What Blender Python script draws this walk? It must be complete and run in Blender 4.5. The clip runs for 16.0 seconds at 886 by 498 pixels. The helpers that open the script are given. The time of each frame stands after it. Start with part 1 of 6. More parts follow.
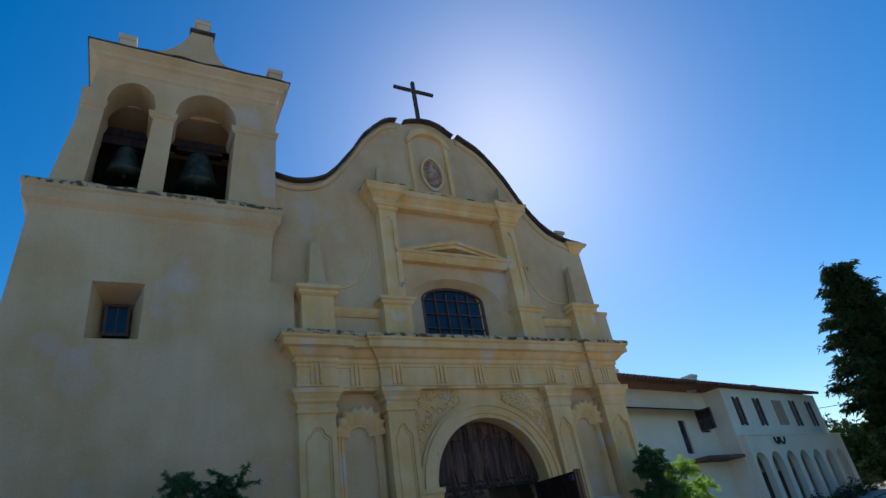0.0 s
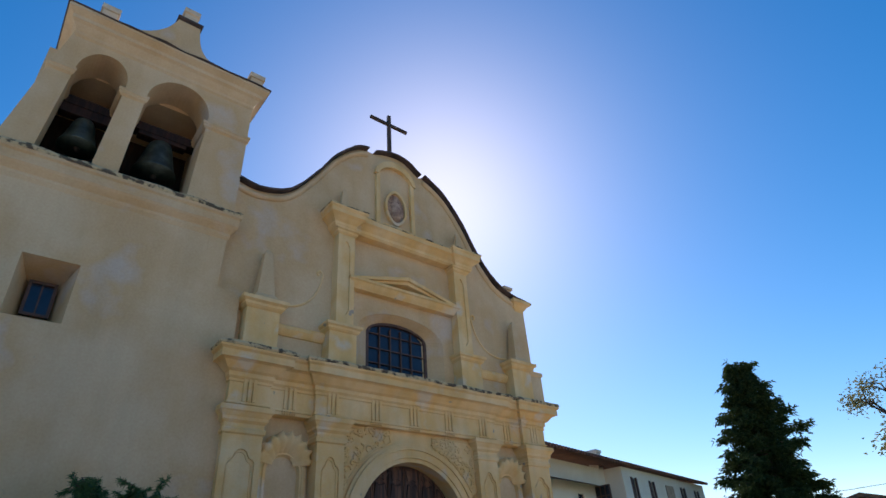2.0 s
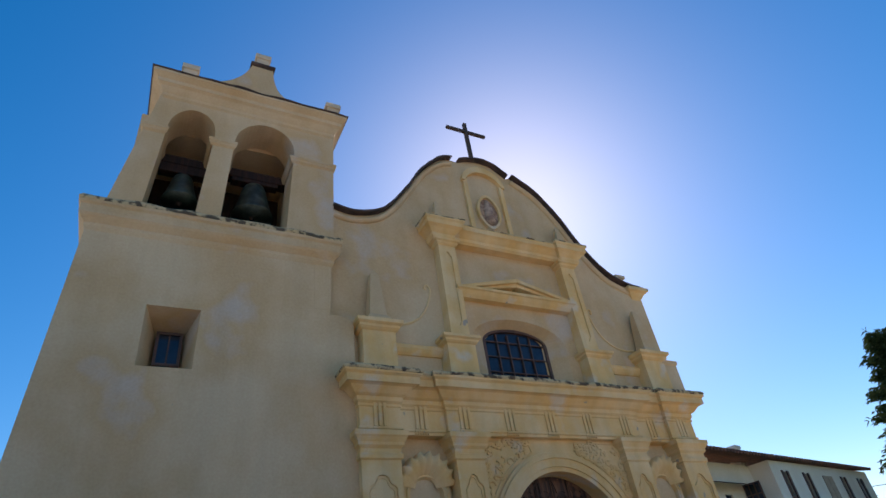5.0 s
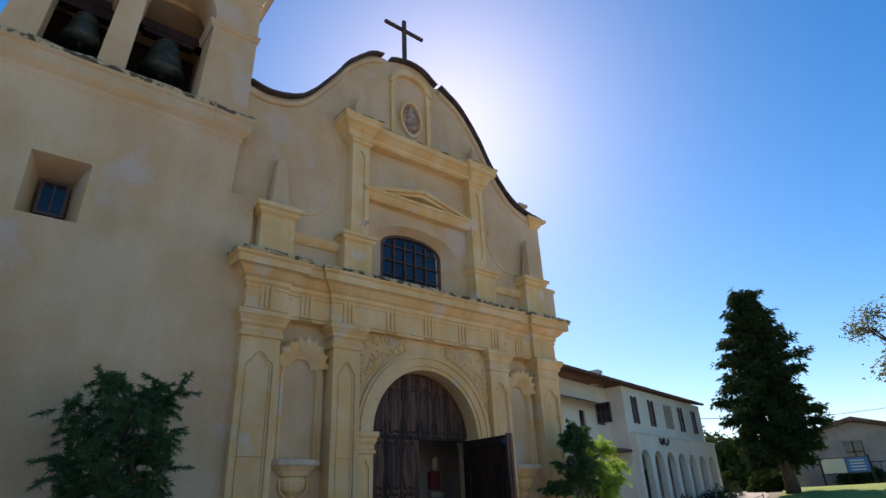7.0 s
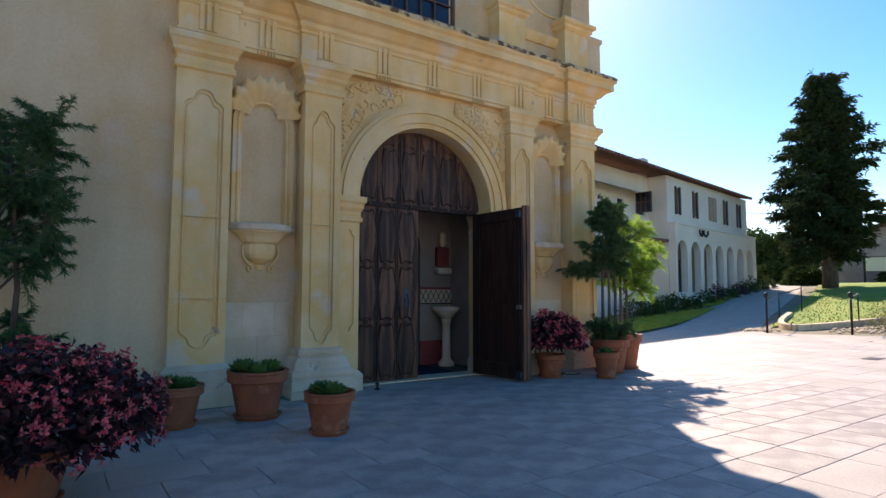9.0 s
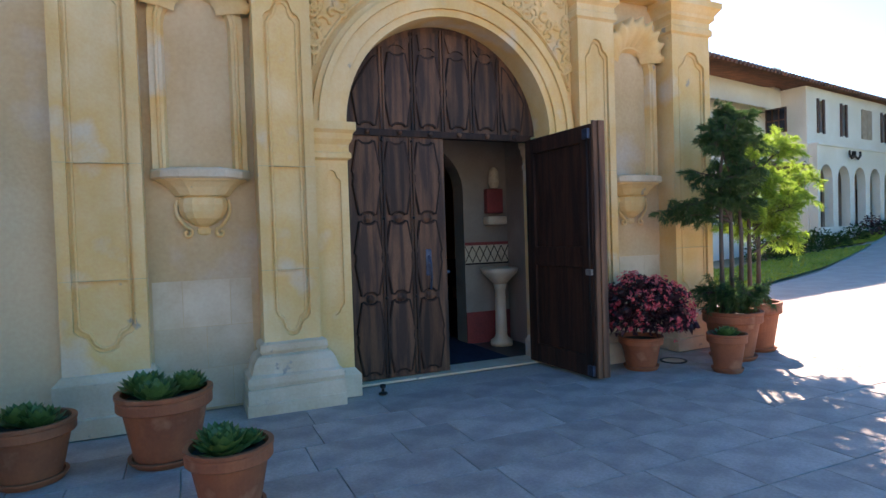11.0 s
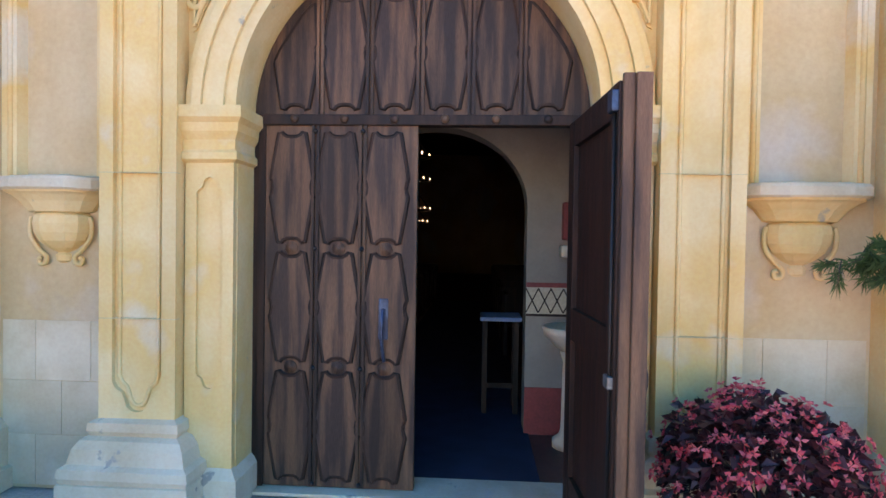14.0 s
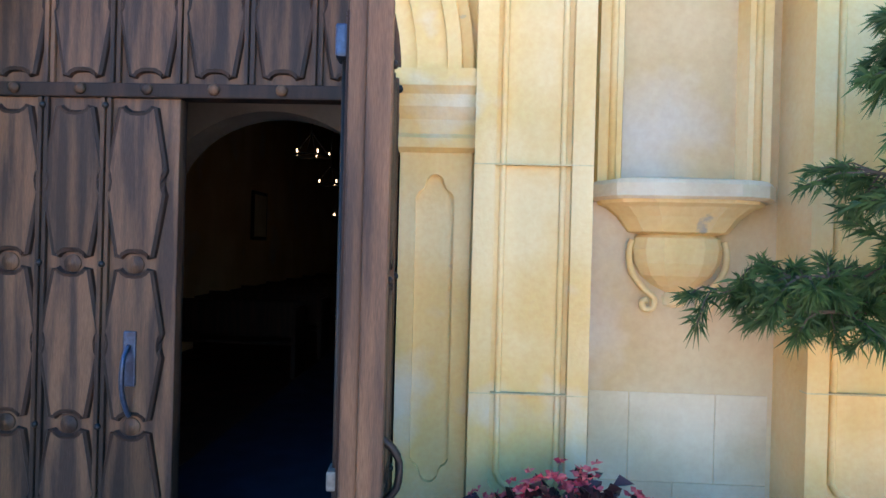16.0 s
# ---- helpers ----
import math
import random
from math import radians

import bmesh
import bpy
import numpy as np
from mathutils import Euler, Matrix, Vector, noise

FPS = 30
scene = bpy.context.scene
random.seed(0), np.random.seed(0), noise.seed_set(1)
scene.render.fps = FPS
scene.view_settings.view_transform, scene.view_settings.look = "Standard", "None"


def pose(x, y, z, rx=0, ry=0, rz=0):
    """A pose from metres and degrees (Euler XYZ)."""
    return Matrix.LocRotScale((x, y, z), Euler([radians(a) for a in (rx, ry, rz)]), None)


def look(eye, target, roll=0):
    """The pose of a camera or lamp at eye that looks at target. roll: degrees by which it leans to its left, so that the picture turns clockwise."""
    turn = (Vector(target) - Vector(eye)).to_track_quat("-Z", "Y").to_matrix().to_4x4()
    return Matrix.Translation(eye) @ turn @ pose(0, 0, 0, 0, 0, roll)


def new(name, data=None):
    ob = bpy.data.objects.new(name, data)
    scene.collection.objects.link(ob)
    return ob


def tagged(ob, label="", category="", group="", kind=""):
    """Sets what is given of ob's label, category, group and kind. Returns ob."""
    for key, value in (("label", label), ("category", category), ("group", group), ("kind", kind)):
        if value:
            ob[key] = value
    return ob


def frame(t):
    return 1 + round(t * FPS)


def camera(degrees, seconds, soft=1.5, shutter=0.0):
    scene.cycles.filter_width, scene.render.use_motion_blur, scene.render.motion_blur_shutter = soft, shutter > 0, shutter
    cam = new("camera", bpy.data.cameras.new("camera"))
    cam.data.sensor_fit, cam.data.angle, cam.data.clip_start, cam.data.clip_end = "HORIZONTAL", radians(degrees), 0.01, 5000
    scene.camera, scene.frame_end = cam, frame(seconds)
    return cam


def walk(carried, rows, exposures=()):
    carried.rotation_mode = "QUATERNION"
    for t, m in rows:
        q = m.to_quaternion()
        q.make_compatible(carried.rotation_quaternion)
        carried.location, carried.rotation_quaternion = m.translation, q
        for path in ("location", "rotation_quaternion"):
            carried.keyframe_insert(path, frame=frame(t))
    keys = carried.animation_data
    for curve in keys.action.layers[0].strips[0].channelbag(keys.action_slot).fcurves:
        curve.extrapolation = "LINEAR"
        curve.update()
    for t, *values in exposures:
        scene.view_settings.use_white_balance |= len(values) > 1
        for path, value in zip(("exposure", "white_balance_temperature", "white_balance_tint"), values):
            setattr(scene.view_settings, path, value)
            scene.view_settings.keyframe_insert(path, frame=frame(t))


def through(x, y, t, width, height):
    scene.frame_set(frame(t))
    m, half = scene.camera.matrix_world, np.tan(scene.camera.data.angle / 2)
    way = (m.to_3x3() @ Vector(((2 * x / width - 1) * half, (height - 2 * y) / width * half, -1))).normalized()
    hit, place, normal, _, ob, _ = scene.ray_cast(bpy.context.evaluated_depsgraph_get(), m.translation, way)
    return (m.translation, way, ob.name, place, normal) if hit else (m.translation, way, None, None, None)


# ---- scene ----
cam = camera(75.0, 16.0)
PATH = [
    (0, (-5.687, -8.762, 1.419), (-4.770, -7.259, 2.365), -9.7),
    (0.5, (-5.887, -8.416, 1.447), (-4.949, -6.955, 2.439), -8.9),
    (1, (-6.019, -8.308, 1.427), (-5.019, -6.907, 2.445), -7.0),
    (1.5, (-6.120, -8.311, 1.396), (-5.050, -6.980, 2.437), -4.8),
    (2, (-6.130, -8.328, 1.393), (-5.030, -7.033, 2.450), -4.3),
    (2.5, (-6.109, -8.334, 1.384), (-4.997, -7.051, 2.440), -4.4),
    (3, (-6.104, -8.163, 1.402), (-5.056, -6.815, 2.444), -5.9),
    (3.5, (-6.224, -7.799, 1.377), (-5.314, -6.377, 2.449), -9.9),
    (6, (-6.137, -7.541, 1.349), (-5.298, -6.148, 2.512), -8.7),
    (6.5, (-6.157, -7.741, 1.319), (-5.195, -6.372, 2.412), -8.4),
    (7, (-6.107, -7.989, 1.285), (-4.959, -6.578, 2.115), -2.5),
    (7.5, (-5.909, -7.686, 1.227), (-4.673, -6.261, 1.891), 2.4),
    (8, (-5.502, -7.449, 1.206), (-4.294, -5.945, 1.733), 2.4),
    (8.5, (-4.965, -7.092, 1.218), (-3.781, -5.516, 1.556), 1.9),
    (9, (-4.421, -6.695, 1.255), (-3.296, -5.047, 1.402), 0.1),
    (11.5, (-1.922, -4.783, 1.481), (-1.249, -2.900, 1.432), -0.6),
    (12, (-1.356, -4.573, 1.513), (-0.856, -2.637, 1.471), 0.7),
    (12.5, (-0.858, -4.315, 1.518), (-0.502, -2.348, 1.479), 0.5),
    (13, (-0.389, -4.040, 1.579), (-0.202, -2.049, 1.545), -0.2),
    (13.5, (0.061, -3.786, 1.669), (0.082, -1.787, 1.638), 0.1),
    (14, (0.395, -3.360, 1.706), (0.272, -1.364, 1.666), 0.9),
    (14.5, (0.757, -2.961, 1.685), (0.465, -0.982, 1.662), 0.7),
    (15, (0.946, -2.602, 1.716), (0.549, -0.642, 1.722), 1.8),
    (15.5, (1.156, -2.343, 1.708), (0.809, -0.374, 1.735), 2.0),
    (16, (1.402, -2.347, 1.743), (1.316, -0.349, 1.738), 1.5),
]
EXPOSURES = [(0.0, -0.15, 6100, 8), (0.5, 0.12, 6400, 11), (1.0, 0.22, 6700, 15), (3.5, 0.26, 7100, 18), (6.5, 0.26, 7200, 19), (9.0, 0.8, 7400, 21), (11.5, 1.72, 8200, 27), (12.5, 2.08, 8500, 31), (14.5, 2.52, 8300, 30), (15.5, 2.5, 7900, 27), (16.0, 2.68, 7500, 21)]
walk(cam, [(t, look(eye, target, roll)) for t, eye, target, roll in PATH], EXPOSURES)
# ---- world and light ----
SUN_AZ, SUN_EL = radians(40.4), radians(37.6)
SUN_DIR = Vector((math.sin(SUN_AZ) * math.cos(SUN_EL), math.cos(SUN_AZ) * math.cos(SUN_EL), math.sin(SUN_EL)))
world = bpy.data.worlds.new("sky_world")
scene.world = world
world.use_nodes = True
_n = world.node_tree.nodes
_sky = _n.new("ShaderNodeTexSky")
_sky.sky_type = "NISHITA"
_sky.sun_disc = False
_sky.sun_elevation, _sky.sun_rotation = SUN_EL, SUN_AZ
_sky.air_density, _sky.dust_density, _sky.ozone_density = 1.0, 0.30, 2.6
_n["Background"].inputs["Strength"].default_value = 0.135
_hue = _n.new("ShaderNodeHueSaturation")
_hue.inputs["Hue"].default_value, _hue.inputs["Saturation"].default_value = 0.5, 1.46
world.node_tree.links.new(_sky.outputs[0], _hue.inputs["Color"])
world.node_tree.links.new(_hue.outputs[0], _n["Background"].inputs["Color"])
sun = new("sun", bpy.data.lights.new("sun", "SUN"))
sun.data.energy, sun.data.angle, sun.data.color = 5.0, radians(0.55), (1.0, 0.95, 0.87)
sun.matrix_world = look((30, 30, 40), Vector((30, 30, 40)) - SUN_DIR)

# ---- helpers of the scene ----
from mathutils.geometry import tessellate_polygon


def mesh_of(name, bm, material, smooth=False):
    me = bpy.data.meshes.new(name)
    bm.normal_update()
    bm.to_mesh(me)
    bm.free()
    me.materials.append(material)
    if smooth:
        me.polygons.foreach_set("use_smooth", [True] * len(me.polygons))
    return me


def part(name, bm, material, parent=None, label="", smooth=False):
    ob = new(name, mesh_of(name, bm, material, smooth))
    if parent is not None:
        ob.parent = parent
    if label:
        tagged(ob, label)
    return ob


def thing(name, label, category, at=(0, 0, 0), group="", kind=""):
    ob = new(name)
    ob.empty_display_size = 0.1
    ob.location = at
    return tagged(ob, label, category, group, kind)


def box(bm, x0, x1, y0, y1, z0, z1, m=None):
    r = bmesh.ops.create_cube(bm, size=1.0)
    mat4 = Matrix.Translation(((x0 + x1) / 2, (y0 + y1) / 2, (z0 + z1) / 2)) @ Matrix.Diagonal((abs(x1 - x0), abs(y1 - y0), abs(z1 - z0), 1))
    bmesh.ops.transform(bm, matrix=(m @ mat4) if m else mat4, verts=r["verts"])
    return r["verts"]


def rounded(bm, width=0.01, seg=2):
    bmesh.ops.bevel(bm, geom=[e for e in bm.edges if len(e.link_faces) == 2 and e.calc_face_angle() > 0.6], offset=width, segments=seg, affect="EDGES", profile=0.6, clamp_overlap=True)
    return bm


def bm_box(x0, x1, y0, y1, z0, z1, bevel=0.0):
    bm = bmesh.new()
    box(bm, x0, x1, y0, y1, z0, z1)
    if bevel:
        rounded(bm, bevel)
    return bm


def slab(bm, outline, y0, y1, holes=(), back=True):
    """A wall in the xz plane, from y0 (front) to y1 (back). A hole is a loop, or a pair of loops: front and back."""
    loops_f, loops_b = [outline], [outline]
    for h in holes:
        f, b = h if isinstance(h[0][0], (tuple, list)) else (h, h)
        loops_f.append(f)
        loops_b.append(b)
    grids = []
    for loops, y in ((loops_f, y0), (loops_b, y1)):
        vs = [[bm.verts.new((x, y, z)) for x, z in lp] for lp in loops]
        grids.append(vs)
        flat = [v for lp in vs for v in lp]
        if y == y1 and not back:
            continue
        for tri in tessellate_polygon([[Vector((x, z, 0)) for x, z in lp] for lp in loops]):
            try:
                bm.faces.new([flat[i] for i in tri])
            except ValueError:
                pass
    for f, b in zip(*grids):
        for i in range(len(f)):
            j = (i + 1) % len(f)
            bm.faces.new((f[i], f[j], b[j], b[i]))
    bmesh.ops.recalc_face_normals(bm, faces=bm.faces)
    return bm


def prism(outline, y0, y1, bevel=0.0):
    bm = bmesh.new()
    f = [bm.verts.new((x, y0, z)) for x, z in outline]
    b = [bm.verts.new((x, y1, z)) for x, z in outline]
    bm.faces.new(f)
    bm.faces.new(b[::-1])
    for i in range(len(f)):
        j = (i + 1) % len(f)
        bm.faces.new((f[j], f[i], b[i], b[j]))
    bmesh.ops.recalc_face_normals(bm, faces=bm.faces)
    if bevel:
        bmesh.ops.bevel(bm, geom=[e for e in bm.edges if all(abs(v.co.y - y0) < 1e-5 for v in e.verts)], offset=bevel, segments=2, affect="EDGES", clamp_overlap=True)
    return bm


def moulding(bm, x0, x1, yf, yb, profile, worn=0.0, step=0.25):
    """A moulding round three sides of a block; profile: (projection, z) from the bottom up. worn: wavering of the edges."""
    n = max(1, int((x1 - x0) / step)) if worn else 1
    rings = []
    for d, z in profile:
        ring = [(x0 - d, yb, z), (x0 - d, yf - d, z)]
        ring += [(x0 - d + (x1 - x0 + 2 * d) * i / n, yf - d, z) for i in range(1, n)]
        ring += [(x1 + d, yf - d, z), (x1 + d, yb, z)]
        if worn:
            ring = [(x, y + worn * noise.noise((x * 3.1, z * 5.0, 7)) * (y < yb - 0.01), zz + worn * noise.noise((x * 2.3, z * 4.0, 3))) for x, y, zz in ring]
        rings.append([bm.verts.new(c) for c in ring])
    for a, b in zip(rings, rings[1:]):
        for i in range(len(a) - 1):
            bm.faces.new((a[i], a[i + 1], b[i + 1], b[i]))
        bm.faces.new((a[-1], a[0], b[0], b[-1]))
    bm.faces.new(rings[0][::-1])
    bm.faces.new(rings[-1])
    bmesh.ops.recalc_face_normals(bm, faces=bm.faces)
    return bm


def tube(bm, pts, r, sides=6, taper=1.0, cap=True):
    pts = [Vector(p) for p in pts]
    rings = []
    ref = Vector((0.13, 0.31, 0.94))
    for i, p in enumerate(pts):
        d = (pts[min(i + 1, len(pts) - 1)] - pts[max(i - 1, 0)]).normalized()
        a = d.cross(ref)
        if a.length < 0.05:
            a = d.cross(Vector((1, 0, 0)))
        a.normalize()
        b = d.cross(a)
        rr = r * (1 + (taper - 1) * i / max(1, len(pts) - 1))
        rings.append([bm.verts.new(p + (a * math.cos(k) + b * math.sin(k)) * rr) for k in (2 * math.pi * s / sides for s in range(sides))])
    for u, v in zip(rings, rings[1:]):
        for i in range(sides):
            j = (i + 1) % sides
            bm.faces.new((u[i], u[j], v[j], v[i]))
    if cap:
        bm.faces.new(rings[0][::-1])
        bm.faces.new(rings[-1])
    return bm


def lathe(bm, profile, n=32, c=(0, 0, 0)):
    rings = []
    for r, z in profile:
        rings.append([bm.verts.new((c[0] + r * math.cos(2 * math.pi * i / n), c[1] + r * math.sin(2 * math.pi * i / n), c[2] + z)) for i in range(n)])
    for a, b in zip(rings, rings[1:]):
        for i in range(n):
            j = (i + 1) % n
            bm.faces.new((a[i], a[j], b[j], b[i]))
    bm.faces.new(rings[0][::-1])
    bm.faces.new(rings[-1])
    return bm


def arc(cx, cz, r, a0, a1, n):
    return [(cx + r * math.cos(radians(a0 + (a1 - a0) * i / n)), cz + r * math.sin(radians(a0 + (a1 - a0) * i / n))) for i in range(n + 1)]


def arched(x0, x1, z0, zs, rise=None, n=20):
    """An opening's loop: upright sides up to zs, then an arch of that rise."""
    c, w = (x0 + x1) / 2, (x1 - x0) / 2
    rise = w if rise is None else rise
    return [(x0, z0), (x1, z0)] + [(c + w * math.cos(math.pi * i / n), zs + rise * math.sin(math.pi * i / n)) for i in range(n + 1)]


def smoothed(pts, n=8):
    """A smooth line through the points (x, z)."""
    out = []
    for i in range(len(pts) - 1):
        p0, p1, p2, p3 = pts[max(i - 1, 0)], pts[i], pts[i + 1], pts[min(i + 2, len(pts) - 1)]
        for k in range(n):
            t = k / n
            out.append(tuple(0.5 * (2 * b + (c - a) * t + (2 * a - 5 * b + 4 * c - d) * t * t + (3 * b - a - 3 * c + d) * t ** 3) for a, b, c, d in zip(p0, p1, p2, p3)))
    return out + [tuple(pts[-1])]


# ---- materials ----
def material(name, colour, other=None, rough=0.8, grain=40.0, stain=1.2, bump=0.3, metal=0.0, third=None, stretch=(1, 1, 1), vary=0.0, spec=0.5, grain_amount=0.35, patch=(0.42, 0.62), streak=0.0, scuff=None, island=False):
    """Two tones in large soft patches, fine grain, a bump; vary: how far single pieces differ."""
    m = bpy.data.materials.new(name)
    m.use_nodes = True
    t = m.node_tree
    nd, lk = t.nodes, t.links
    b = nd["Principled BSDF"]
    b.inputs["Roughness"].default_value, b.inputs["Metallic"].default_value = rough, metal
    b.inputs["Specular IOR Level"].default_value = spec
    co = nd.new("ShaderNodeTexCoord")
    mp = nd.new("ShaderNodeMapping")
    mp.inputs["Scale"].default_value = stretch
    geo = nd.new("ShaderNodeNewGeometry")
    lk.new(geo.outputs["Position"] if not vary else co.outputs["Object"], mp.inputs["Vector"])
    big, fine = nd.new("ShaderNodeTexNoise"), nd.new("ShaderNodeTexNoise")
    big.inputs["Scale"].default_value, big.inputs["Detail"].default_value = stain, 6
    fine.inputs["Scale"].default_value, fine.inputs["Detail"].default_value = grain, 4
    lk.new(mp.outputs[0], big.inputs["Vector"])
    lk.new(mp.outputs[0], fine.inputs["Vector"])
    other = other or tuple(c * 0.75 for c in colour)
    ramp = nd.new("ShaderNodeValToRGB")
    ramp.color_ramp.elements[0].position, ramp.color_ramp.elements[1].position = patch
    ramp.color_ramp.elements[0].color, ramp.color_ramp.elements[1].color = (*other, 1), (*colour, 1)
    if third:
        e = ramp.color_ramp.elements.new(patch[0] - 0.1)
        e.color = (*third, 1)
    lk.new(big.outputs["Fac"], ramp.inputs["Fac"])
    mix = nd.new("ShaderNodeMix")
    mix.data_type, mix.blend_type = "RGBA", "OVERLAY"
    mix.inputs["Factor"].default_value = grain_amount
    lk.new(ramp.outputs["Color"], mix.inputs["A"])
    lk.new(fine.outputs["Fac"], mix.inputs["B"])
    last = mix.outputs["Result"]
    if streak:
        smap = nd.new("ShaderNodeMapping")
        smap.inputs["Scale"].default_value = (3.2, 3.2, 0.5)
        lk.new(geo.outputs["Position"], smap.inputs["Vector"])
        sn = nd.new("ShaderNodeTexNoise")
        sn.inputs["Scale"].default_value, sn.inputs["Detail"].default_value = 1.0, 8
        lk.new(smap.outputs[0], sn.inputs["Vector"])
        sr = nd.new("ShaderNodeMapRange")
        sr.inputs["From Min"].default_value, sr.inputs["From Max"].default_value = 0.35, 0.6
        sr.inputs["To Min"].default_value = 1 - streak
        lk.new(sn.outputs["Fac"], sr.inputs["Value"])
        sm = nd.new("ShaderNodeMix")
        sm.data_type, sm.blend_type = "RGBA", "MULTIPLY"
        sm.inputs["Factor"].default_value = 1.0
        lk.new(last, sm.inputs["A"])
        lk.new(sr.outputs["Result"], sm.inputs["B"])
        last = sm.outputs["Result"]
    if scuff:
        cn = nd.new("ShaderNodeTexNoise")
        cn.inputs["Scale"].default_value, cn.inputs["Detail"].default_value = scuff[0], 9
        lk.new(geo.outputs["Position"], cn.inputs["Vector"])
        cr = nd.new("ShaderNodeMapRange")
        cr.inputs["From Min"].default_value, cr.inputs["From Max"].default_value = scuff[1], scuff[1] + 0.035
        lk.new(cn.outputs["Fac"], cr.inputs["Value"])
        cm = nd.new("ShaderNodeMix")
        cm.data_type = "RGBA"
        lk.new(cr.outputs["Result"], cm.inputs["Factor"])
        lk.new(last, cm.inputs["A"])
        cm.inputs["B"].default_value = (*scuff[2], 1)
        last = cm.outputs["Result"]
    if vary:
        info = nd.new("ShaderNodeObjectInfo")
        hsv = nd.new("ShaderNodeHueSaturation")
        mr = nd.new("ShaderNodeMapRange")
        mr.inputs["To Min"].default_value, mr.inputs["To Max"].default_value = 1 - vary, 1 + vary
        lk.new(geo.outputs["Random Per Island"] if island else info.outputs["Random"], mr.inputs["Value"])
        lk.new(mr.outputs["Result"], hsv.inputs["Value"])
        lk.new(last, hsv.inputs["Color"])
        last = hsv.outputs["Color"]
    lk.new(last, b.inputs["Base Color"])
    if bump:
        bp = nd.new("ShaderNodeBump")
        bp.inputs["Strength"].default_value, bp.inputs["Distance"].default_value = bump, 0.01
        add = nd.new("ShaderNodeMath")
        add.operation = "ADD"
        lk.new(big.outputs["Fac"], add.inputs[0])
        lk.new(fine.outputs["Fac"], add.inputs[1])
        lk.new(add.outputs[0], bp.inputs["Height"])
        lk.new(bp.outputs[0], b.inputs["Normal"])
    return m


M_PLASTER = material("lime_plaster", (0.69, 0.515, 0.315), (0.62, 0.415, 0.215), 0.9, 30, 0.7, 0.2, third=(0.60, 0.49, 0.38), grain_amount=0.16, streak=0.08, scuff=(3.1, 0.735, (0.42, 0.34, 0.24)))
M_STONE = material("yellow_sandstone", (0.83, 0.60, 0.315), (0.80, 0.50, 0.19), 0.85, 45, 1.4, 0.22, third=(0.73, 0.59, 0.41), grain_amount=0.16, streak=0.13, scuff=(4.3, 0.70, (0.40, 0.33, 0.25)))
M_PALE = material("pale_stone", (0.72, 0.585, 0.42), (0.60, 0.46, 0.30), 0.88, 45, 2.0, 0.2, grain_amount=0.15, streak=0.12, scuff=(6.0, 0.66, (0.34, 0.30, 0.25)))
M_WORN = material("weathered_ledge", (0.60, 0.45, 0.25), (0.12, 0.09, 0.06), 0.95, 60, 7.0, 0.6, patch=(0.43, 0.53), spec=0.15)
M_TILE_EDGE = material("dark_clay_coping", (0.10, 0.065, 0.055), (0.05, 0.035, 0.03), 0.85, 40, 4, 0.4)
M_WOOD = material("weathered_door_wood", (0.150, 0.070, 0.038), (0.045, 0.024, 0.018), 0.55, 60, 2.2, 0.3, stretch=(6, 6, 0.5), grain_amount=0.55, vary=0.35, spec=0.28)
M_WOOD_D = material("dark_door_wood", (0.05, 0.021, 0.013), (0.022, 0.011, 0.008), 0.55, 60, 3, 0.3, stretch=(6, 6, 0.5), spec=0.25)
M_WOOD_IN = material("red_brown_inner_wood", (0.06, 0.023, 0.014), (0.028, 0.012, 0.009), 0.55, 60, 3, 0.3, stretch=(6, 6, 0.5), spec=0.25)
M_IRON = material("black_iron", (0.03, 0.03, 0.032), (0.05, 0.035, 0.03), 0.5, 80, 10, 0.2, metal=0.7)
M_LATCH = material("dull_zinc", (0.26, 0.25, 0.24), (0.16, 0.15, 0.14), 0.5, 80, 10, 0.2, metal=0.4)
M_BLUEIRON = material("blue_grey_hardware", (0.06, 0.09, 0.15), (0.04, 0.05, 0.08), 0.4, 80, 10, 0.2, metal=0.6)
M_BRONZE = material("bell_bronze", (0.10, 0.13, 0.11), (0.05, 0.06, 0.05), 0.45, 40, 4, 0.2, metal=0.6)
M_PAVE = material("plaza_stone", (0.43, 0.37, 0.325), (0.31, 0.265, 0.235), 0.65, 50, 3.4, 0.15, vary=0.10, grain_amount=0.3, third=(0.28, 0.24, 0.215))
M_JOINT = material("paving_joint", (0.46, 0.41, 0.34), (0.40, 0.35, 0.30), 0.9, 50, 2, 0.2)
M_GRASS = material("lawn_ground", (0.15, 0.25, 0.014), (0.22, 0.27, 0.025), 0.9, 60, 0.7, 0.6)
M_EARTH = material("dry_earth", (0.30, 0.25, 0.17), (0.20, 0.17, 0.10), 0.95, 30, 0.3, 0.5)
# Darker stucco with shade in its tone, for arcade back and cottage.
M_TAN_SHADE = material("tan_shade_stucco", (0.46, 0.36, 0.31), (0.38, 0.29, 0.25), 0.9, 40, 1.0, 0.15)
M_WHITE = material("off_white_stucco", (0.80, 0.75, 0.65), (0.74, 0.68, 0.57), 0.9, 25, 0.6, 0.3)
M_ROOF = material("clay_roof_tiles", (0.22, 0.10, 0.065), (0.12, 0.065, 0.05), 0.85, 30, 3, 0.3)
M_TERRA = material("terracotta", (0.37, 0.105, 0.04), (0.28, 0.078, 0.032), 0.75, 50, 5, 0.2, third=(0.40, 0.15, 0.075), grain_amount=0.15)
M_DARKGLASS = material("dark_window_glass", (0.02, 0.03, 0.05), (0.015, 0.02, 0.035), 0.08, 20, 2, 0.0)
